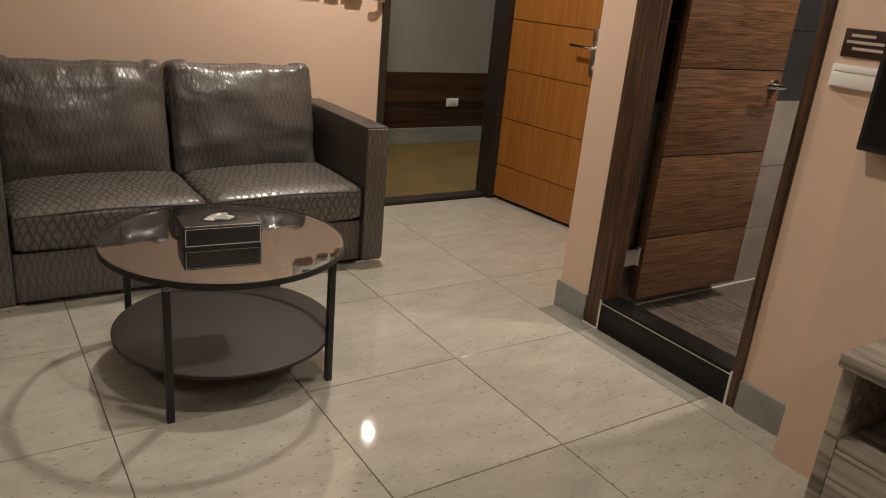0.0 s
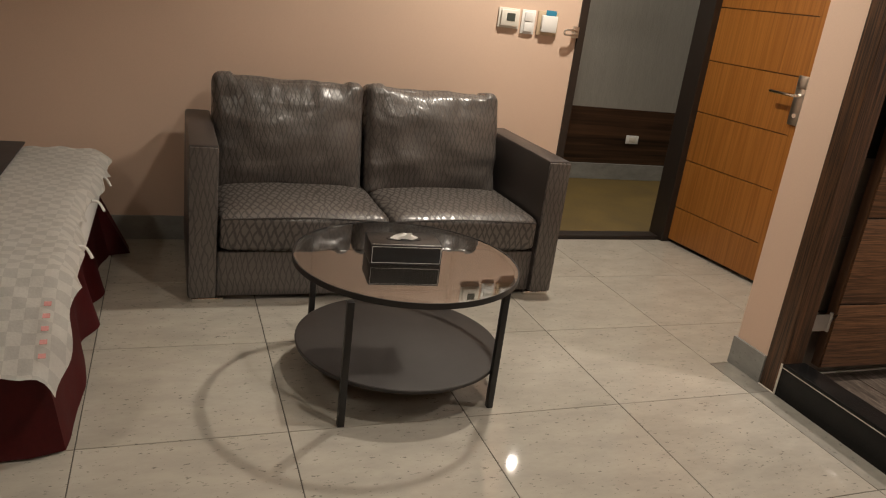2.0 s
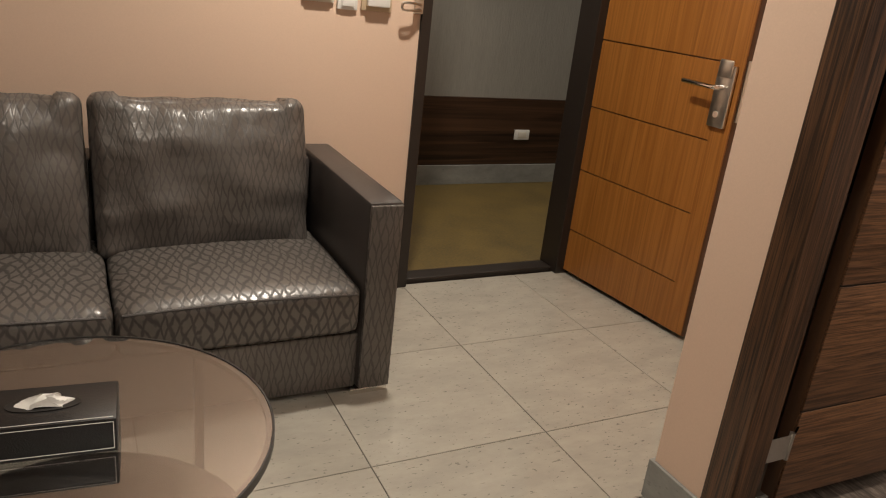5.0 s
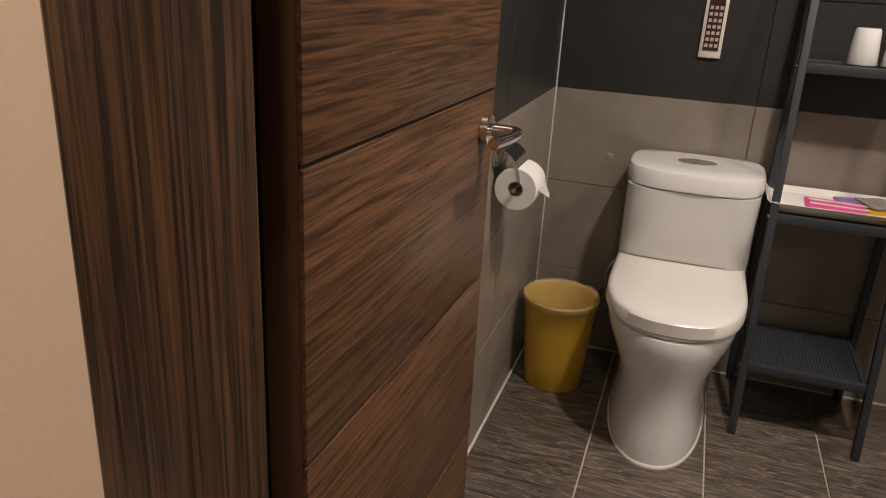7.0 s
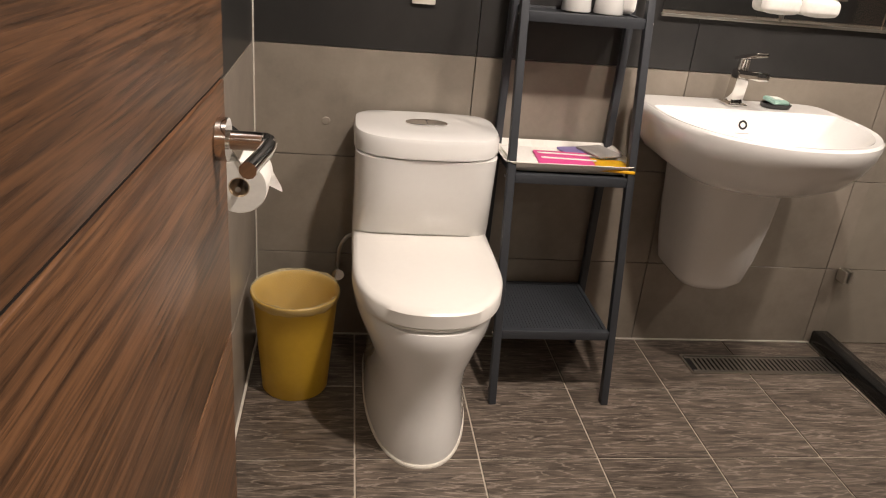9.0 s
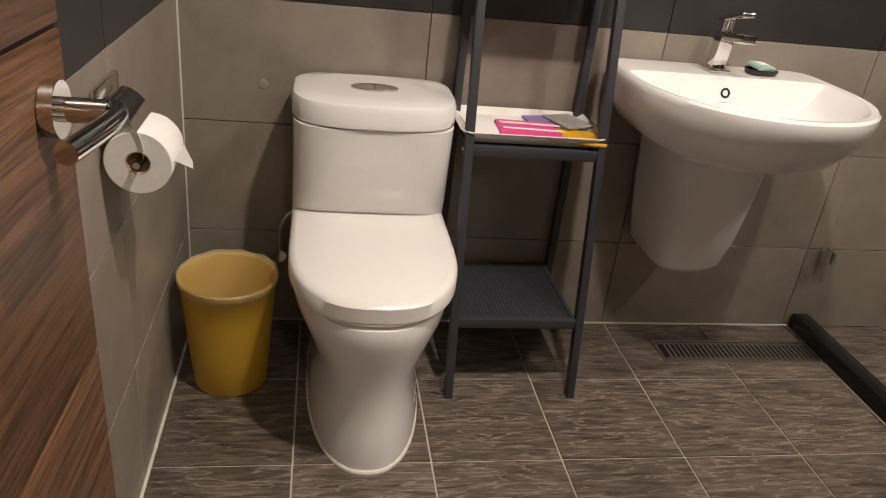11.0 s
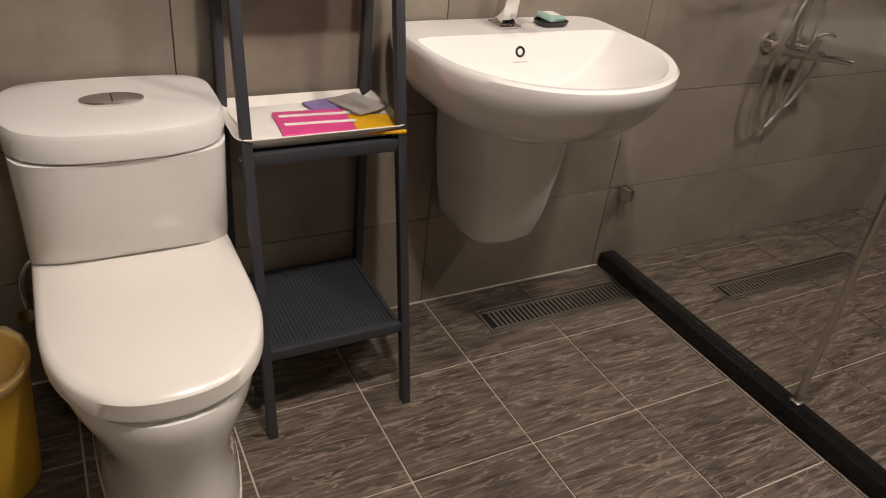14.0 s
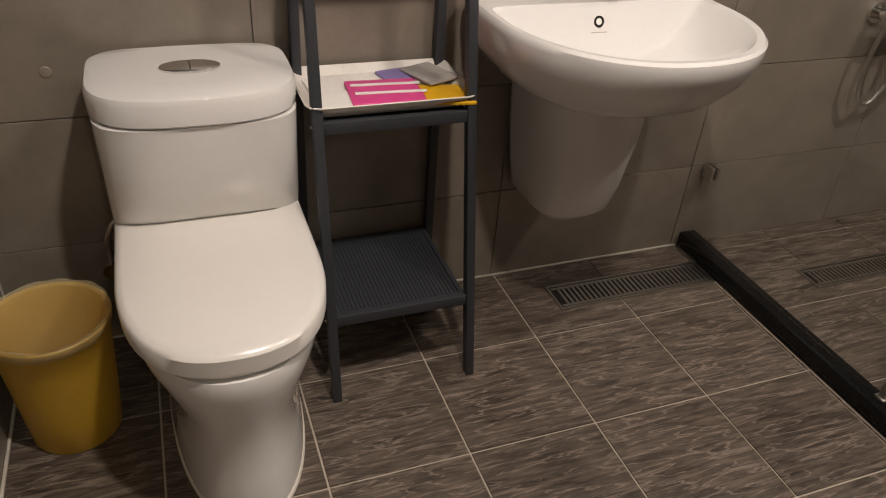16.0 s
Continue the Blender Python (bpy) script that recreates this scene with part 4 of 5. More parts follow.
# ---- toilet paper holder ----
ph = thing("toilet_paper_holder", (3.72, BY1, 0.80), "chrome toilet paper holder with hinged cover", "paper holder")
part("wall_plate", box(3.655, 3.80, BY1 - 0.012, BY1 - 0.001, 0.815, 0.885, 0.004), M_CHROME, ph)
bm = bmesh.new()
part("cover", loft([[(x, BY1 - 0.012 - 0.062 * math.sin(a) * k - 0.0, 0.775 + 0.085 * math.cos(a) * k) for k in (1.0, 0.975) for x in ((3.665, 3.79) if k == 1.0 else (3.79, 3.665))] for a in [radians(d) for d in range(5, 100, 8)]]), M_CHROME, ph, "curved chrome cover flap")
part("spindle", rod((3.655, 2.067, 0.761), (3.80, 2.067, 0.761), 0.006), M_CHROME, ph)
part("bracket", tube([(3.80, BY1 - 0.006, 0.84), (3.80, BY1 - 0.04, 0.81), (3.80, 2.067, 0.761)], 0.005), M_CHROME, ph)
rl = thing("toilet_paper_roll", (3.72, 2.067, 0.761), "white toilet paper roll with a pointed folded end", "paper roll")
rings = [circle(x, 2.067, 0.761, r, 0, 48) for x, r in ((3.668, 0.021), (3.668, 0.054), (3.671, 0.056), (3.779, 0.056), (3.782, 0.054), (3.782, 0.021), (3.668, 0.021))]
part("roll", loft(rings, False, False), M_PAPER, rl)
part("core", loft([circle(x, 2.067, 0.761, r, 0, 32) for x, r in ((3.6685, 0.0205), (3.7815, 0.0205), (3.7815, 0.019), (3.6685, 0.019), (3.6685, 0.0205))], False, False), M_TAN, rl, "brown card tube")
tipb = bmesh.new()
vv = [tipb.verts.new(p) for p in ((3.68, 2.012, 0.765), (3.775, 2.012, 0.765), (3.74, 1.99, 0.742), (3.71, 1.985, 0.740))]
tipb.faces.new(vv)
bmesh.ops.solidify(tipb, geom=tipb.faces[:], thickness=0.002)
part("folded_tip", tipb, M_PAPER, rl)

# ---- slate ladder shelf ----
sh = thing("ladder_shelf", (4.25, 1.21, FLOOR_B), "slate-grey metal ladder shelf with mesh shelves", "shelf")
YL, YR = 1.395, 1.045


def fx_(z):
    return 4.052 + 0.196 * (z - FLOOR_B)


TOPZ = 1.72
for y in (YL, YR):
    part("front_post", bar((fx_(FLOOR_B), y, FLOOR_B), (fx_(TOPZ), y, TOPZ), 0.026, 0.022, 0.002), M_SLATE, sh)
    part("back_post", bar((4.415, y, FLOOR_B), (4.415, y, TOPZ), 0.026, 0.022, 0.002), M_SLATE, sh)
    for z in (0.20, 0.655, 1.085, 1.50):
        part("bolt", rod((fx_(z) + 0.002, y + (0.011 if y > 1.2 else -0.011), z - 0.012), (fx_(z) + 0.002, y + (0.016 if y > 1.2 else -0.016), z - 0.012), 0.005, 8), M_CHROME, sh)
for z in (0.20, 0.655, 1.085, 1.50):
    x0 = fx_(z)
    bm = box(x0 - 0.012, x0 + 0.008, YR + 0.011, YL - 0.011, z - 0.028, z, 0.002)
    box(4.404, 4.42, YR + 0.011, YL - 0.011, z - 0.028, z, 0.002, bm)
    box(x0 + 0.008, 4.404, YL - 0.023, YL - 0.011, z - 0.028, z, 0.002, bm)
    box(x0 + 0.008, 4.404, YR + 0.011, YR + 0.023, z - 0.028, z, 0.002, bm)
    sf = part("shelf_frame", bm, M_SLATE, sh)
    bm = bmesh.new()
    n1 = int((YL - YR - 0.05) / 0.010)
    for i in range(n1):
        y = YR + 0.025 + i * 0.010
        box(x0 + 0.008, 4.404, y, y + 0.0084, z - 0.0075, z - 0.004, bm=bm)
    n2 = int((4.404 - x0) / 0.012)
    for i in range(n2):
        x = x0 + 0.010 + i * 0.012
        box(x, x + 0.0098, YR + 0.023, YL - 0.023, z - 0.0088, z - 0.006, bm=bm)
    part("mesh_sheet", bm, M_SLATE, sf, smooth=False)

# tray and packets
tr = thing("tray", (4.29, 1.21, 0.657), "cream melamine tray with raised rim on the shelf", "tray")
tx0, tx1, ty0, ty1, tz = 4.172, 4.425, 1.028, 1.418, 0.6565


def rrect(x0, x1, y0, y1, z, r=0.03, n=6):
    out = []
    for qx, qy, a0 in ((x1 - r, y1 - r, 0), (x0 + r, y1 - r, 90), (x0 + r, y0 + r, 180), (x1 - r, y0 + r, 270)):
        for k in range(n + 1):
            a = radians(a0 + 90 * k / n)
            out.append((qx + r * math.cos(a), qy + r * math.sin(a), z))
    return out


def grow(g, z, r):
    return rrect(tx0 + g, tx1 - g, ty0 + g, ty1 - g, z, r)


part("dish", loft([grow(0.03, tz, 0.02), grow(0.004, tz + 0.028, 0.03), grow(0.0, tz + 0.032, 0.032), grow(0.004, tz + 0.033, 0.03), grow(0.033, tz + 0.006, 0.02)]), M_TRAY, tr)


def packet(name, x, y, sx, sy, z, turn, material, label, h=0.008, seed=0):
    bm = soft_box(0, 0, 0, sx, sy, h, h * 0.4, (0, 0, 0.002), 8, 0.0015, seed)
    placed(bm, pose(x, y, z + h / 2, 0, 0, turn))
    t = thing(name, (x, y, z), label, "packet")
    return t, part("wrapper", bm, material, t)


zt = tz + 0.0075
p1, w1 = packet("tea_packet", 4.335, 1.285, 0.14, 0.20, zt, 4, M_PAPER, "white paper packet with green edge on the tray", 0.008, 1)
part("stripe", box(4.268, 4.275, 1.19, 1.36, zt + 0.0092, zt + 0.0105), M_LEAFG, p1, "green stripe", smooth=False)
packet("face_towel_packet", 4.25, 1.335, 0.10, 0.11, zt + 0.001, -3, M_PAPER, "white wrapped packet on the tray", 0.010, 2)
p2, w2 = packet("pink_packet", 4.262, 1.225, 0.135, 0.165, zt + 0.009, -4, M_PINK, "glossy pink and white packet on the tray", 0.010, 3)
for xx in (4.292, 4.244):
    part("stripe", placed(box(-0.006, 0.006, -0.081, 0.081, 0, 0.0012), pose(xx, 1.215, zt + 0.0205, 0, 0, -4)), M_PAPER, p2, "white stripe", smooth=False)
packet("golden_packet", 4.235, 1.095, 0.105, 0.135, zt + 0.004, -10, M_GOLD, "golden yellow sachet on the tray", 0.010, 4)
packet("lilac_packet", 4.36, 1.165, 0.07, 0.085, zt + 0.010, 12, M_LILAC, "lilac and white sachet on the tray", 0.007, 5)
packet("grey_sachet", 4.335, 1.095, 0.115, 0.09, zt + 0.018, 22, M_GREY, "grey translucent sachet with a round mark", 0.008, 6)

# cups on the upper shelf
for k, (x, y) in enumerate(((4.335, 1.235), (4.325, 1.145))):
    c = thing("cup", (x, y, 1.0862), "white ceramic tumbler upside down on the shelf", "cup", "tumblers on the shelf")
    part("body", loft([circle(x, y, 1.0862 + z, r, n=40) for z, r in ((0.0, 0.040), (0.003, 0.042), (0.095, 0.034), (0.102, 0.030), (0.103, 0.010))]), M_CERAMIC, c)
tw = thing("folded_cloth", (4.365, 1.12, 1.0862), "folded white cloth on the shelf", "cloth")
part("cloth", soft_box(4.385, 1.09, 1.135, 0.05, 0.075, 0.095, 0.012, (0.004, 0.004, 0.004), 8, 0.004, 8), M_SHEET, tw)

# ---- wash basin ----
SY = 0.685
ba = thing("wash_basin", (4.2, SY, 0.6), "white ceramic wall basin with half pedestal", "basin")
RZ = 0.848


def bas(front, half, z, back=0.215, p=2.15, c=4.22, pb=9):
    return oval(c, SY, z, front, back, half, p, 72, pb)


bowl = [bas(0.12, 0.13, 0.655, 0.20), bas(0.20, 0.20, 0.672, 0.205), bas(0.27, 0.262, 0.71), bas(0.315, 0.295, 0.76), bas(0.338, 0.308, 0.80), bas(0.345, 0.313, 0.83), bas(0.343, 0.312, RZ - 0.006), bas(0.335, 0.306, RZ),
        bas(0.318, 0.290, RZ - 0.002, 0.085, 2.15), bas(0.310, 0.282, RZ - 0.012, 0.078), bas(0.28, 0.252, RZ - 0.055, 0.066), bas(0.21, 0.185, RZ - 0.105, 0.045), bas(0.10, 0.10, RZ - 0.128, 0.03), bas(0.03, 0.03, RZ - 0.132, 0.02)]
part("bowl", loft(bowl), M_CERAMIC, ba)
part("drain_plug", loft([circle(4.20, SY, RZ - 0.131 + z, r, n=24) for z, r in ((0.0, 0.026), (0.004, 0.026), (0.006, 0.02))]), M_CHROME, ba, "chrome drain plug")
ov = part("overflow_ring", placed(loft([circle(0, 0, z, r, n=24) for z, r in ((0, 0.014), (0.004, 0.014), (0.004, 0.008), (0.001, 0.008))]), pose(4.292, SY, 0.803, 0, -72, 0)), M_CHROME, ba, "chrome overflow ring")
part("overflow_hole", placed(loft([circle(0, 0, z, 0.0078, n=20) for z in (0.001, 0.0022)]), pose(4.292, SY, 0.803, 0, -72, 0)), M_GROOVE, ov)
ped = [(0.278, 0.02, 0.03), (0.281, 0.052, 0.062), (0.292, 0.085, 0.092), (0.32, 0.110, 0.116), (0.40, 0.135, 0.130), (0.52, 0.155, 0.144), (0.67, 0.170, 0.156)]
part("half_pedestal", loft([oval(4.30, SY + 0.005, z, f, 0.135, h, 2.6, 56, 8) for z, f, h in ped]), M_CERAMIC, ba)
fa = thing("basin_faucet", (4.37, SY + 0.005, RZ), "chrome single-lever mixer tap on the basin", "faucet")
fy = SY + 0.005
part("foot", box(4.335, 4.405, fy - 0.03, fy + 0.03, RZ + 0.0005, RZ + 0.007, 0.002), M_CHROME, fa)
part("body", placed(box(-0.022, 0.022, -0.021, 0.021, 0, 0.10, 0.006), pose(4.372, fy, RZ + 0.006, 0, -8, 0)), M_CHROME, fa)
part("spout", placed(box(-0.125, 0.01, -0.018, 0.018, -0.012, 0.012, 0.005), pose(4.355, fy, RZ + 0.095, 0, 6, 0)), M_CHROME, fa)
part("lever", placed(box(-0.10, 0.028, -0.019, 0.019, 0, 0.012, 0.004), pose(4.36, fy, RZ + 0.135, 0, 14, 0)), M_CHROME, fa)
part("cartridge", rod((4.362, fy, RZ + 0.10), (4.358, fy, RZ + 0.14), 0.017), M_CHROME, fa)
so = thing("soap_dish", (4.36, 0.555, RZ), "small dark soap dish with a green wrapped soap", "soap dish")
part("dish", loft([oval(4.36, 0.555, RZ + 0.0005 + z, a, a, b, 3) for z, a, b in ((0, 0.028, 0.04), (0.012, 0.033, 0.046), (0.013, 0.030, 0.043), (0.006, 0.027, 0.04))]), M_LEATHER, so)
sb = thing("wrapped_soap", (4.36, 0.555, RZ + 0.008), "pale green wrapped soap bar in the dish", "soap")
part("wrapper", placed(soft_box(0, 0, 0, 0.05, 0.07, 0.014, 0.005, (0, 0, 0.001), 6), pose(4.36, 0.557, RZ + 0.0205, 6, -8, 20)), M_GREEN, sb)
part("label_patch", placed(box(-0.012, 0.012, -0.02, 0.02, 0.0, 0.001), pose(4.36, 0.557, RZ + 0.0285, 6, -8, 20)), M_PAPER, sb, "white label", smooth=False)

# mirror, and packs added before it in place of a reflection
mi = thing("wall_mirror", (BX1, 0.55, 1.09), "large frameless wall mirror above the basin", "mirror")
part("pane", box(BX1 - 0.012, BX1 - 0.008, 0.17, 0.945, 1.092, 1.95), M_MIRROR, mi, "silvered glass", smooth=False)
part("backing", box(BX1 - 0.0078, BX1 - 0.001, 0.175, 0.94, 1.095, 1.947), M_GROOVE, mi, smooth=False)
part("lower_clip", box(BX1 - 0.016, BX1 - 0.001, 0.17, 0.945, 1.083, 1.0915, 0.001), M_STEEL, mi)

# Rail and packs are added solids that imitate white packs reflected in the mirror.
rk = thing("reflected_packs_stand_in", (4.40, 0.53, 1.115), "added chrome rail with white packs standing in for a mirror reflection", "rack")
part("rail", rod((4.405, 0.39, 1.17), (4.405, 0.70, 1.17), 0.004), M_CHROME, rk)
for y in (0.47, 0.595):
    part("wrapped_roll", soft_box(4.402, y, 1.142, 0.04, 0.115, 0.045, 0.015, (0.003, 0, 0.003), 8, 0.003, y), M_PAPER, rk, "white pack standing in for a mirror reflection")

# heater control
hc = thing("heater_control", (BX1, 1.65, 1.15), "white-framed control panel with rows of buttons", "control panel")
part("frame", box(BX1 - 0.012, BX1 - 0.001, 1.618, 1.685, 1.062, 1.25, 0.003), M_IVORY, hc)
part("face", box(BX1 - 0.0145, BX1 - 0.0122, 1.628, 1.675, 1.085, 1.238), M_SIGN, hc, "dark button face", smooth=False)
for r in range(7):
    for c in range(3):
        part("button", box(BX1 - 0.0165, BX1 - 0.0147, 1.632 + 0.0145 * c, 1.6415 + 0.0145 * c, 1.095 + 0.019 * r, 1.105 + 0.019 * r), M_BROWNTXT, hc, smooth=False)

pl = thing("wall_plug", (BX1, 1.918, 0.706), "small round filled drill hole on the taupe tile", "wall plug")
part("filler", loft([circle(BX1 - x, 1.918, 0.706, q, 0, 20) for x, q in ((0.0002, 0.013), (0.002, 0.011), (0.0028, 0.004))]), M_WTILE, pl)
lb = thing("basin_mark", (4.285, SY, 0.775), "small grey printed mark inside the basin", "print")
part("print_bar", placed(box(-0.002, 0.002, -0.022, 0.022, 0, 0.0008), pose(4.281, SY, 0.779, 0, -72, 0)), M_GREY, lb, smooth=False)

# ---- shower ----
structure("trim_shower_curb", box(2.47, BX1 - 0.002, 0.066, 0.128, FLOOR_B - 0.003, 0.024, 0.007), M_BLACK, "polished black granite curb of the shower", True)
gp = thing("shower_screen", (4.0, 0.092, 0.025), "clear glass shower screen with a metal edge", "shower screen")
part("glass_pane", box(3.622, BX1 - 0.006, 0.088, 0.096, 0.0265, 2.0), M_GLASS, gp, "clear glass pane", smooth=False, shadow=False)
part("edge_profile", box(3.604, 3.6215, 0.084, 0.100, 0.026, 2.0, 0.003), M_STEEL, gp, "pale aluminium edge strip")
part("seal_foot", box(3.598, 3.628, 0.080, 0.104, 0.0245, 0.034, 0.002), M_STEEL, gp)
for z in (0.26, 1.75):
    cl = part("glass_clip", box(BX1 - 0.05, BX1 - 0.006, 0.0965, 0.108, z - 0.022, z + 0.022, 0.002), M_STEEL, gp, "square steel glass clip")
    part("clip_back", box(BX1 - 0.05, BX1 - 0.006, 0.076, 0.0875, z - 0.022, z + 0.022, 0.002), M_STEEL, cl)
mx = thing("shower_mixer", (BX1, -0.52, 0.72), "chrome shower mixer with hose and hand shower", "shower mixer")
part("mixer_body", rod((4.375, -0.371, 0.738), (4.375, -0.580, 0.70), 0.021, 20), M_CHROME, mx)
for y, z in ((-0.385, 0.734), (-0.535, 0.714)):
    ar = part("supply_arm", tube([(4.438, y, z + 0.006), (4.40, y, z + 0.004), (4.36, y, z)], 0.013), M_CHROME, mx)
    part("rosette", rod((4.439, y, z + 0.006), (4.428, y, z + 0.006), 0.032, 24), M_CHROME, ar)
part("control_lever", tube([(4.36, -0.487, 0.735), (4.345, -0.490, 0.775), (4.33, -0.508, 0.79), (4.315, -0.537, 0.785)], 0.008), M_CHROME, mx)
part("diverter", rod((4.36, -0.515, 0.72), (4.355, -0.515, 0.77), 0.014), M_CHROME, mx)
part("spout", tube([(4.36, -0.575, 0.70), (4.34, -0.62, 0.698), (4.315, -0.67, 0.69)], 0.012), M_CHROME, mx)
part("riser", tube([(4.41, -0.487, 0.75), (4.415, -0.487, 1.2), (4.415, -0.487, 1.9)], 0.009), M_CHROME, mx)
part("hose", tube([(4.375, -0.577, 0.69), (4.39, -0.580, 0.62), (4.395, -0.544, 0.545), (4.395, -0.497, 0.52), (4.395, -0.461, 0.58), (4.39, -0.458, 0.67), (4.375, -0.472, 0.74)], 0.0075), M_STEEL, mx, "ribbed steel hose")
part("hose", tube([(4.37, -0.501, 1.30), (4.375, -0.508, 1.05), (4.38, -0.519, 0.80), (4.39, -0.515, 0.60), (4.395, -0.483, 0.49), (4.395, -0.433, 0.452), (4.395, -0.389, 0.50), (4.39, -0.375, 0.62), (4.385, -0.407, 0.80), (4.38, -0.458, 0.98), (4.38, -0.487, 1.2)], 0.0075, 10, 12), M_STEEL, mx, "ribbed steel hose")
part("hand_shower", loft([circle(4.36, -0.51, z, r, n=24) for z, r in ((1.30, 0.012), (1.42, 0.013), (1.45, 0.03), (1.47, 0.04), (1.48, 0.038))]), M_CHROME, mx)
wr = thing("wire_basket", (4.38, -0.05, 0.97), "dark wire soap basket on the shower wall", "basket")
part("basket_rim", tube([(4.435, -0.05, 1.02), (4.33, -0.05, 1.02), (4.33, -0.27, 1.02), (4.435, -0.27, 1.02)], 0.004, 8, 6), M_STEEL, wr)
for k in range(8):
    part("wire", tube([(4.43, -0.06 - 0.028 * k, 0.96), (4.34, -0.06 - 0.028 * k, 0.96), (4.33, -0.06 - 0.028 * k, 1.02)], 0.002, 6, 4), M_STEEL, wr)
gb = thing("glass_shelf", (4.35, BY0, 0.84), "narrow dark shelf on the shower wall", "shelf")
part("board", box(3.55, 4.438, BY0 + 0.001, BY0 + 0.10, 0.838, 0.848, 0.002), M_FRAME, gb)


def floor_drain(x0, x1, y0, y1, label):
    d = thing("floor_drain", ((x0 + x1) / 2, (y0 + y1) / 2, FLOOR_B), label, "drain")
    z = FLOOR_B + 0.0015
    bm = box(x0, x1, y0, y0 + 0.006, z, z + 0.004)
    box(x0, x1, y1 - 0.006, y1, z, z + 0.004, bm=bm)
    box(x0, x0 + 0.006, y0 + 0.006, y1 - 0.006, z, z + 0.004, bm=bm)
    box(x1 - 0.006, x1, y0 + 0.006, y1 - 0.006, z, z + 0.004, bm=bm)
    part("frame", bm, M_STEEL, d, smooth=False)
    part("pit", box(x0 + 0.006, x1 - 0.006, y0 + 0.006, y1 - 0.006, z - 0.001, z + 0.0004), M_GROOVE, d, smooth=False)
    n = int((y1 - y0 - 0.03) / 0.0165)
    shared = None
    for i in range(n):
        y = y0 + 0.016 + i * 0.0165
        if shared is None:
            shared = part("slat", box(x0 + 0.020, x1 - 0.020, y, y + 0.0085, z + 0.0006, z + 0.0026), M_STEEL, d, smooth=False)
            base_y = y
        else:
            o = new("slat", shared.data)
            o.parent = d
            o.location = (0, y - base_y, 0)
    for x in (x0 + 0.011, x1 - 0.0195):
        part("side_strip", box(x, x + 0.0085, y0 + 0.012, y1 - 0.012, z + 0.0006, z + 0.0026), M_STEEL, d, smooth=False)


floor_drain(4.219, 4.331, 0.131, 0.68, "stainless slotted floor drain below the basin")
floor_drain(4.098, 4.198, -0.89, -0.18, "stainless slotted floor drain in the shower")

# ceiling downlights, with rings and lenses for the added fill lamps too
for lx, ly, lz, lw, lc in DOWNLIGHTS_AND_FILL:
    d = thing("downlight", (lx, ly, lz), "round recessed ceiling downlight with white ring, out of view, some added as fill", "downlight", "ceiling downlights")
    part("ring", loft([circle(lx, ly, lz + z, r, n=32) for z, r in ((-0.001, 0.062), (-0.006, 0.060), (-0.006, 0.050), (-0.001, 0.050))], False, False), M_WHITEP, d)
    part("lens", loft([circle(lx, ly, lz + z, 0.0495, n=32) for z in (-0.004, -0.0012)]), M_LAMP, d, "glowing lens")

structure("trim_bath_seal_east", box(BX1 - 0.006, BX1 - 0.0005, 0.13, BY1, FLOOR_B, FLOOR_B + 0.006, 0.002), M_SEALANT, "pale sealant line at the foot of the tiled wall")
structure("trim_bath_seal_north", box(BX0 + 0.01, BX1 - 0.007, BY1 - 0.008, BY1 - 0.0005, FLOOR_B, FLOOR_B + 0.008, 0.002), M_SEALANT, "pale sealant line at the foot of the tiled wall")
structure("trim_bath_seal_corner", box(BX1 - 0.005, BX1 - 0.0005, BY1 - 0.005, BY1 - 0.0005, FLOOR_B + 0.01, BATH_Z, 0.001), M_SEALANT, "pale sealant line in the tiled corner")

# ---- tiles ----
TILE_MESH = {}


def tile_mesh(sx, sy, sz, material):
    key = (round(sx, 4), round(sy, 4), round(sz, 4), material.name)
    if key not in TILE_MESH:
        bm = box(-sx / 2, sx / 2, -sy / 2, sy / 2, -sz / 2, sz / 2)
        bmesh.ops.bevel(bm, geom=bm.edges[:], offset=0.0009, segments=1, affect="EDGES")
        me = bpy.data.meshes.new("tile")
        bm.to_mesh(me)
        bm.free()
        me.materials.append(material)
        TILE_MESH[key] = me
    return TILE_MESH[key]


def cuts(a, b, start, step):
    k = math.floor((a - start) / step)
    out = [a]
    v = start + (k + 1) * step
    while v < b - 0.004:
        if v > a + 0.004:
            out.append(v)
        v += step
    return out + [b]


def tiles(parent, xs, ys, zs, joint, material, axis, skip=None):
    """Lays tiles between the joint lines; axis is the one across the tile's thickness."""
    if axis == 2:
        cells = [((x0, x1), (y0, y1), zs) for x0, x1 in zip(xs, xs[1:]) for y0, y1 in zip(ys, ys[1:])]
    elif axis == 0:
        cells = [(xs, (y0, y1), (z0, z1)) for y0, y1 in zip(ys, ys[1:]) for z0, z1 in zip(zs, zs[1:])]
    else:
        cells = [((x0, x1), ys, (z0, z1)) for x0, x1 in zip(xs, xs[1:]) for z0, z1 in zip(zs, zs[1:])]
    for c in cells:
        mid = [(a + b) / 2 for a, b in c]
        if skip and skip(*mid):
            continue
        size = [(b - a) - (0 if i == axis else joint) for i, (a, b) in enumerate(c)]
        if min(size) <= 0.002:
            continue
        o = new("tile", tile_mesh(*size, material(mid) if callable(material) else material))
        o.parent = parent
        o.location = mid


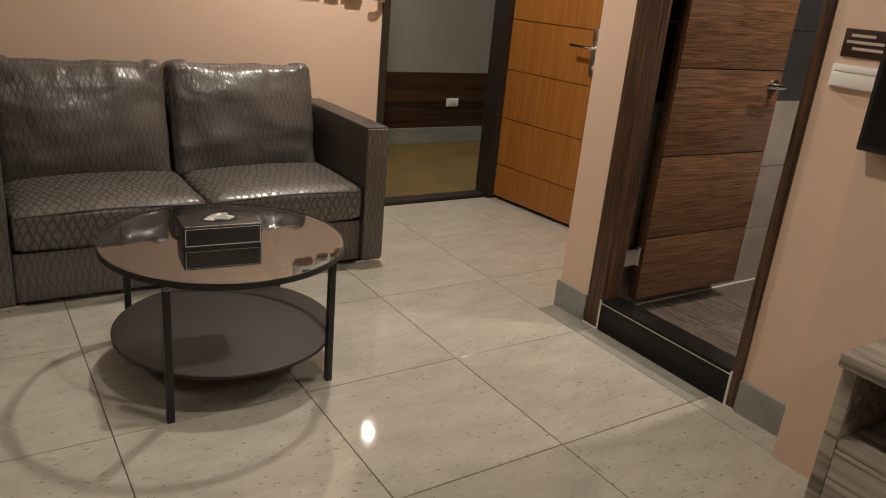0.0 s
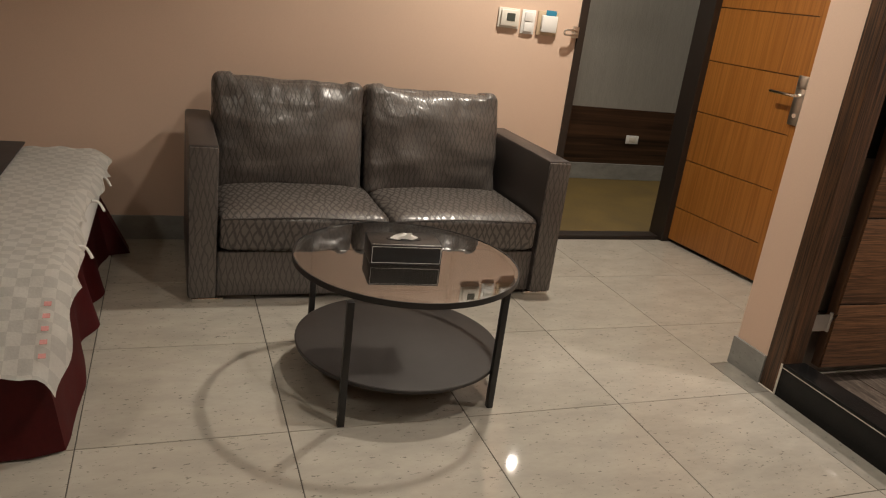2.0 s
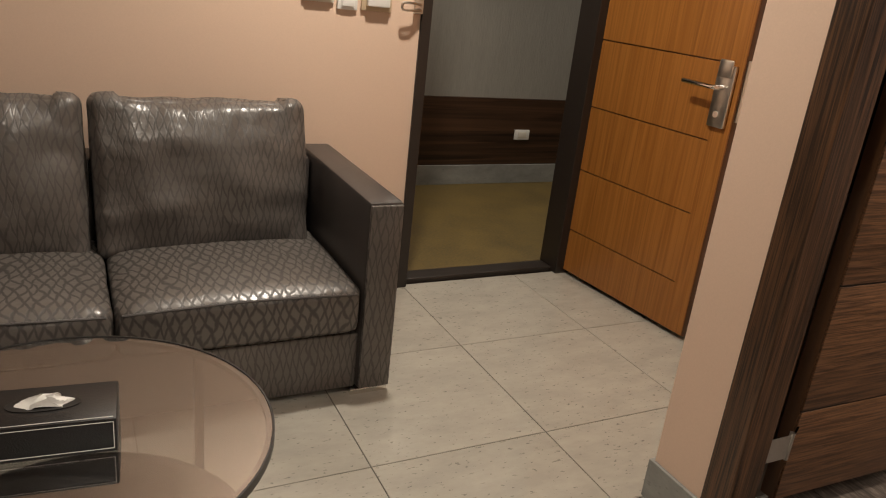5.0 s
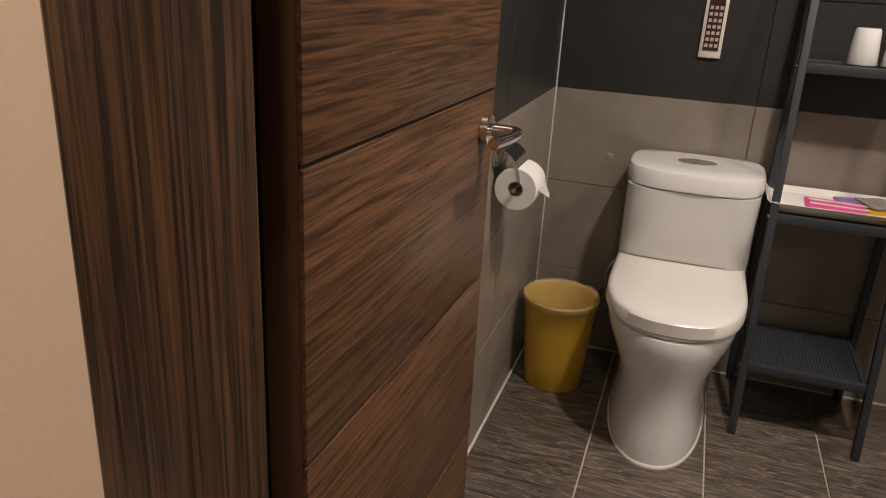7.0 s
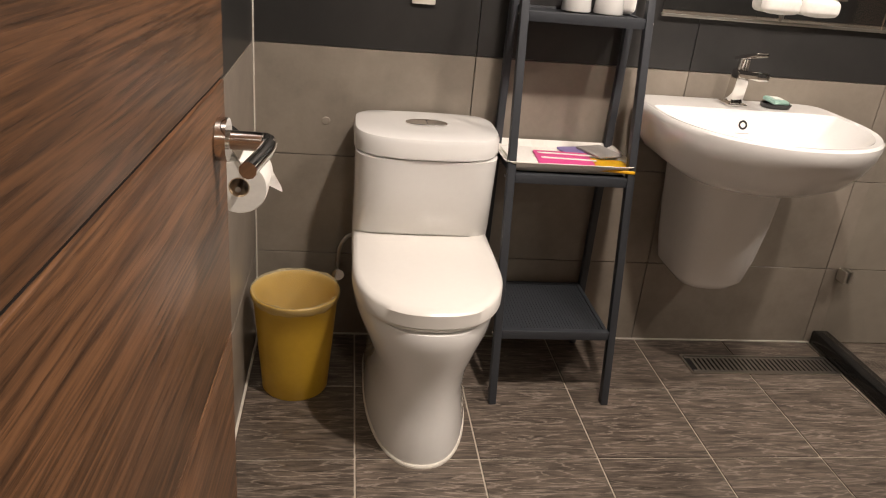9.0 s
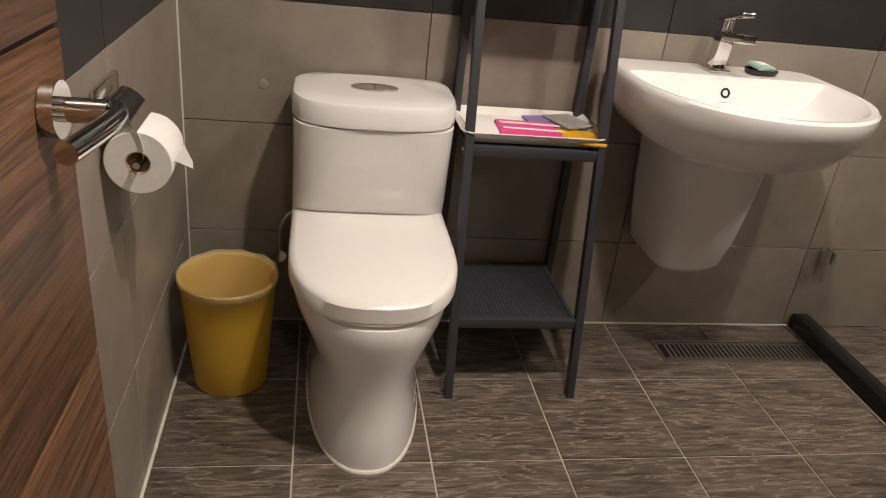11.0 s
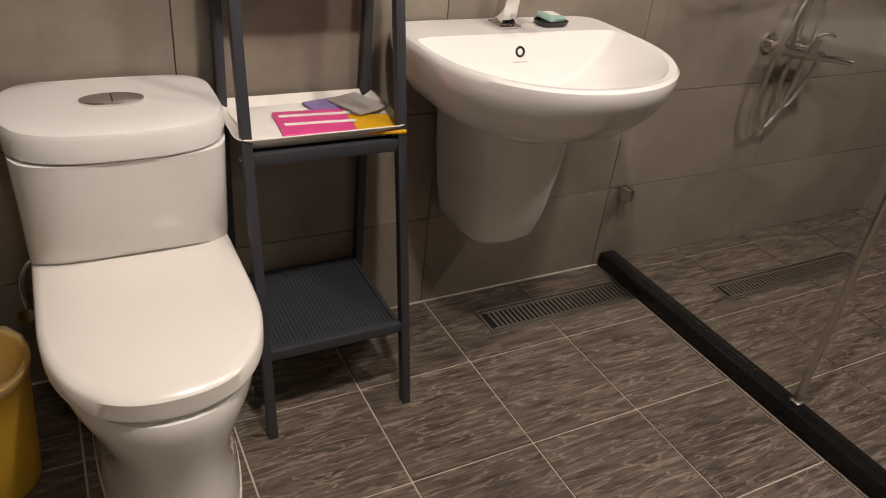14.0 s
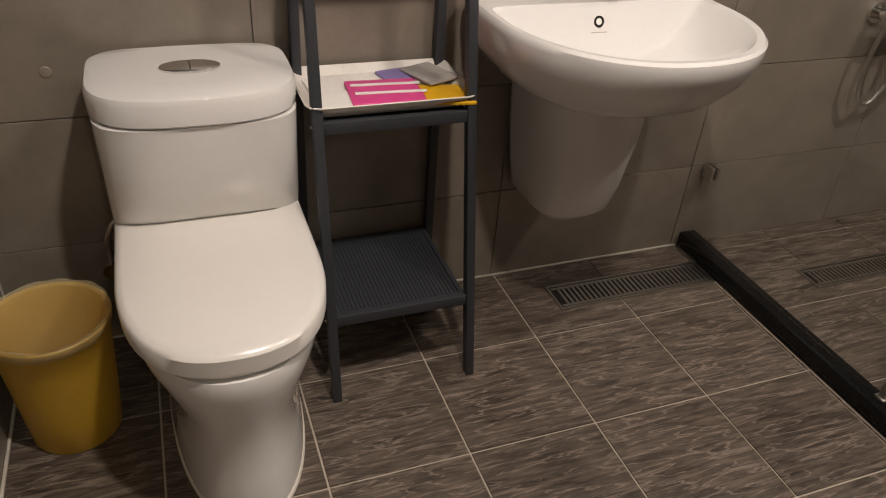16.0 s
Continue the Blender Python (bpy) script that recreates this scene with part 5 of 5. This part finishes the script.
tf = bpy.data.objects["floor"]
GX = 0.323 + 3 * 0.599
RY = cuts(-2.59, YS + 0.02, 1.98, 0.6055)
tiles(tf, cuts(-2.59, GX, 0.323, 0.599), RY, (-0.0035, 0.0), 0.003, M_FLOOR, 2)
tiles(tf, (GX, XB - 0.001), (1.03, 1.375), (-0.0035, 0.0), 0.003, M_FLOOR, 2)
tiles(tf, (GX, XB - 0.001), (1.375, 1.98, YB), (-0.0035, 0.0), 0.003, M_STRIP, 2)
tiles(tf, cuts(GX, 3.17, 0.323, 0.599), cuts(YB + 0.001, YS + 0.02, 1.98, 0.6055), (-0.0035, 0.0), 0.003, M_FLOOR, 2)
fb = bpy.data.objects["floor_bath"]
tiles(fb, cuts(BX0, BX1, 3.797, 0.3333), cuts(0.13, BY1, 0.473, 0.3333), (FLOOR_B - 0.0036, FLOOR_B), 0.0048, M_BFLOOR, 2)
tiles(fb, cuts(BX0, BX1, 3.71, 0.3333), cuts(BY0, 0.065, -0.24, 0.3333), (FLOOR_B - 0.0036, FLOOR_B), 0.0048, M_BFLOOR, 2)
ZL = cuts(FLOOR_B, BATH_Z, 0.925, 0.3265)


def wall_tone(mid):
    return M_WTILE if mid[2] < 0.925 else M_DTILE


tiles(bpy.data.objects["wall_bath_east"], (BX1, BX1 + 0.0138), cuts(BY0, BY1, 0.150, 0.667), ZL, 0.0025, wall_tone, 0)
tiles(bpy.data.objects["wall_bath_north"], cuts(BX0 + 0.004, BX1, BX1 - 0.667, 0.667), (BY1, BY1 + 0.0138), ZL, 0.0025, wall_tone, 1)
tiles(bpy.data.objects["wall_bath_south"], cuts(BX0 + 0.004, BX1, BX1 - 0.667, 0.667), (BY0 - 0.0138, BY0), ZL, 0.0025, wall_tone, 1)
wp = bpy.data.objects["wall_partition"]
tiles(wp, (BX0 - 0.0138, BX0 - 0.0005), cuts(BY0, DOOR_Y0 - 0.001, 0.150, 0.667), ZL, 0.0025, wall_tone, 0)
tiles(wp, (BX0 - 0.0138, BX0 - 0.0005), (DOOR_Y1 + 0.001, BY1), ZL, 0.0025, wall_tone, 0)
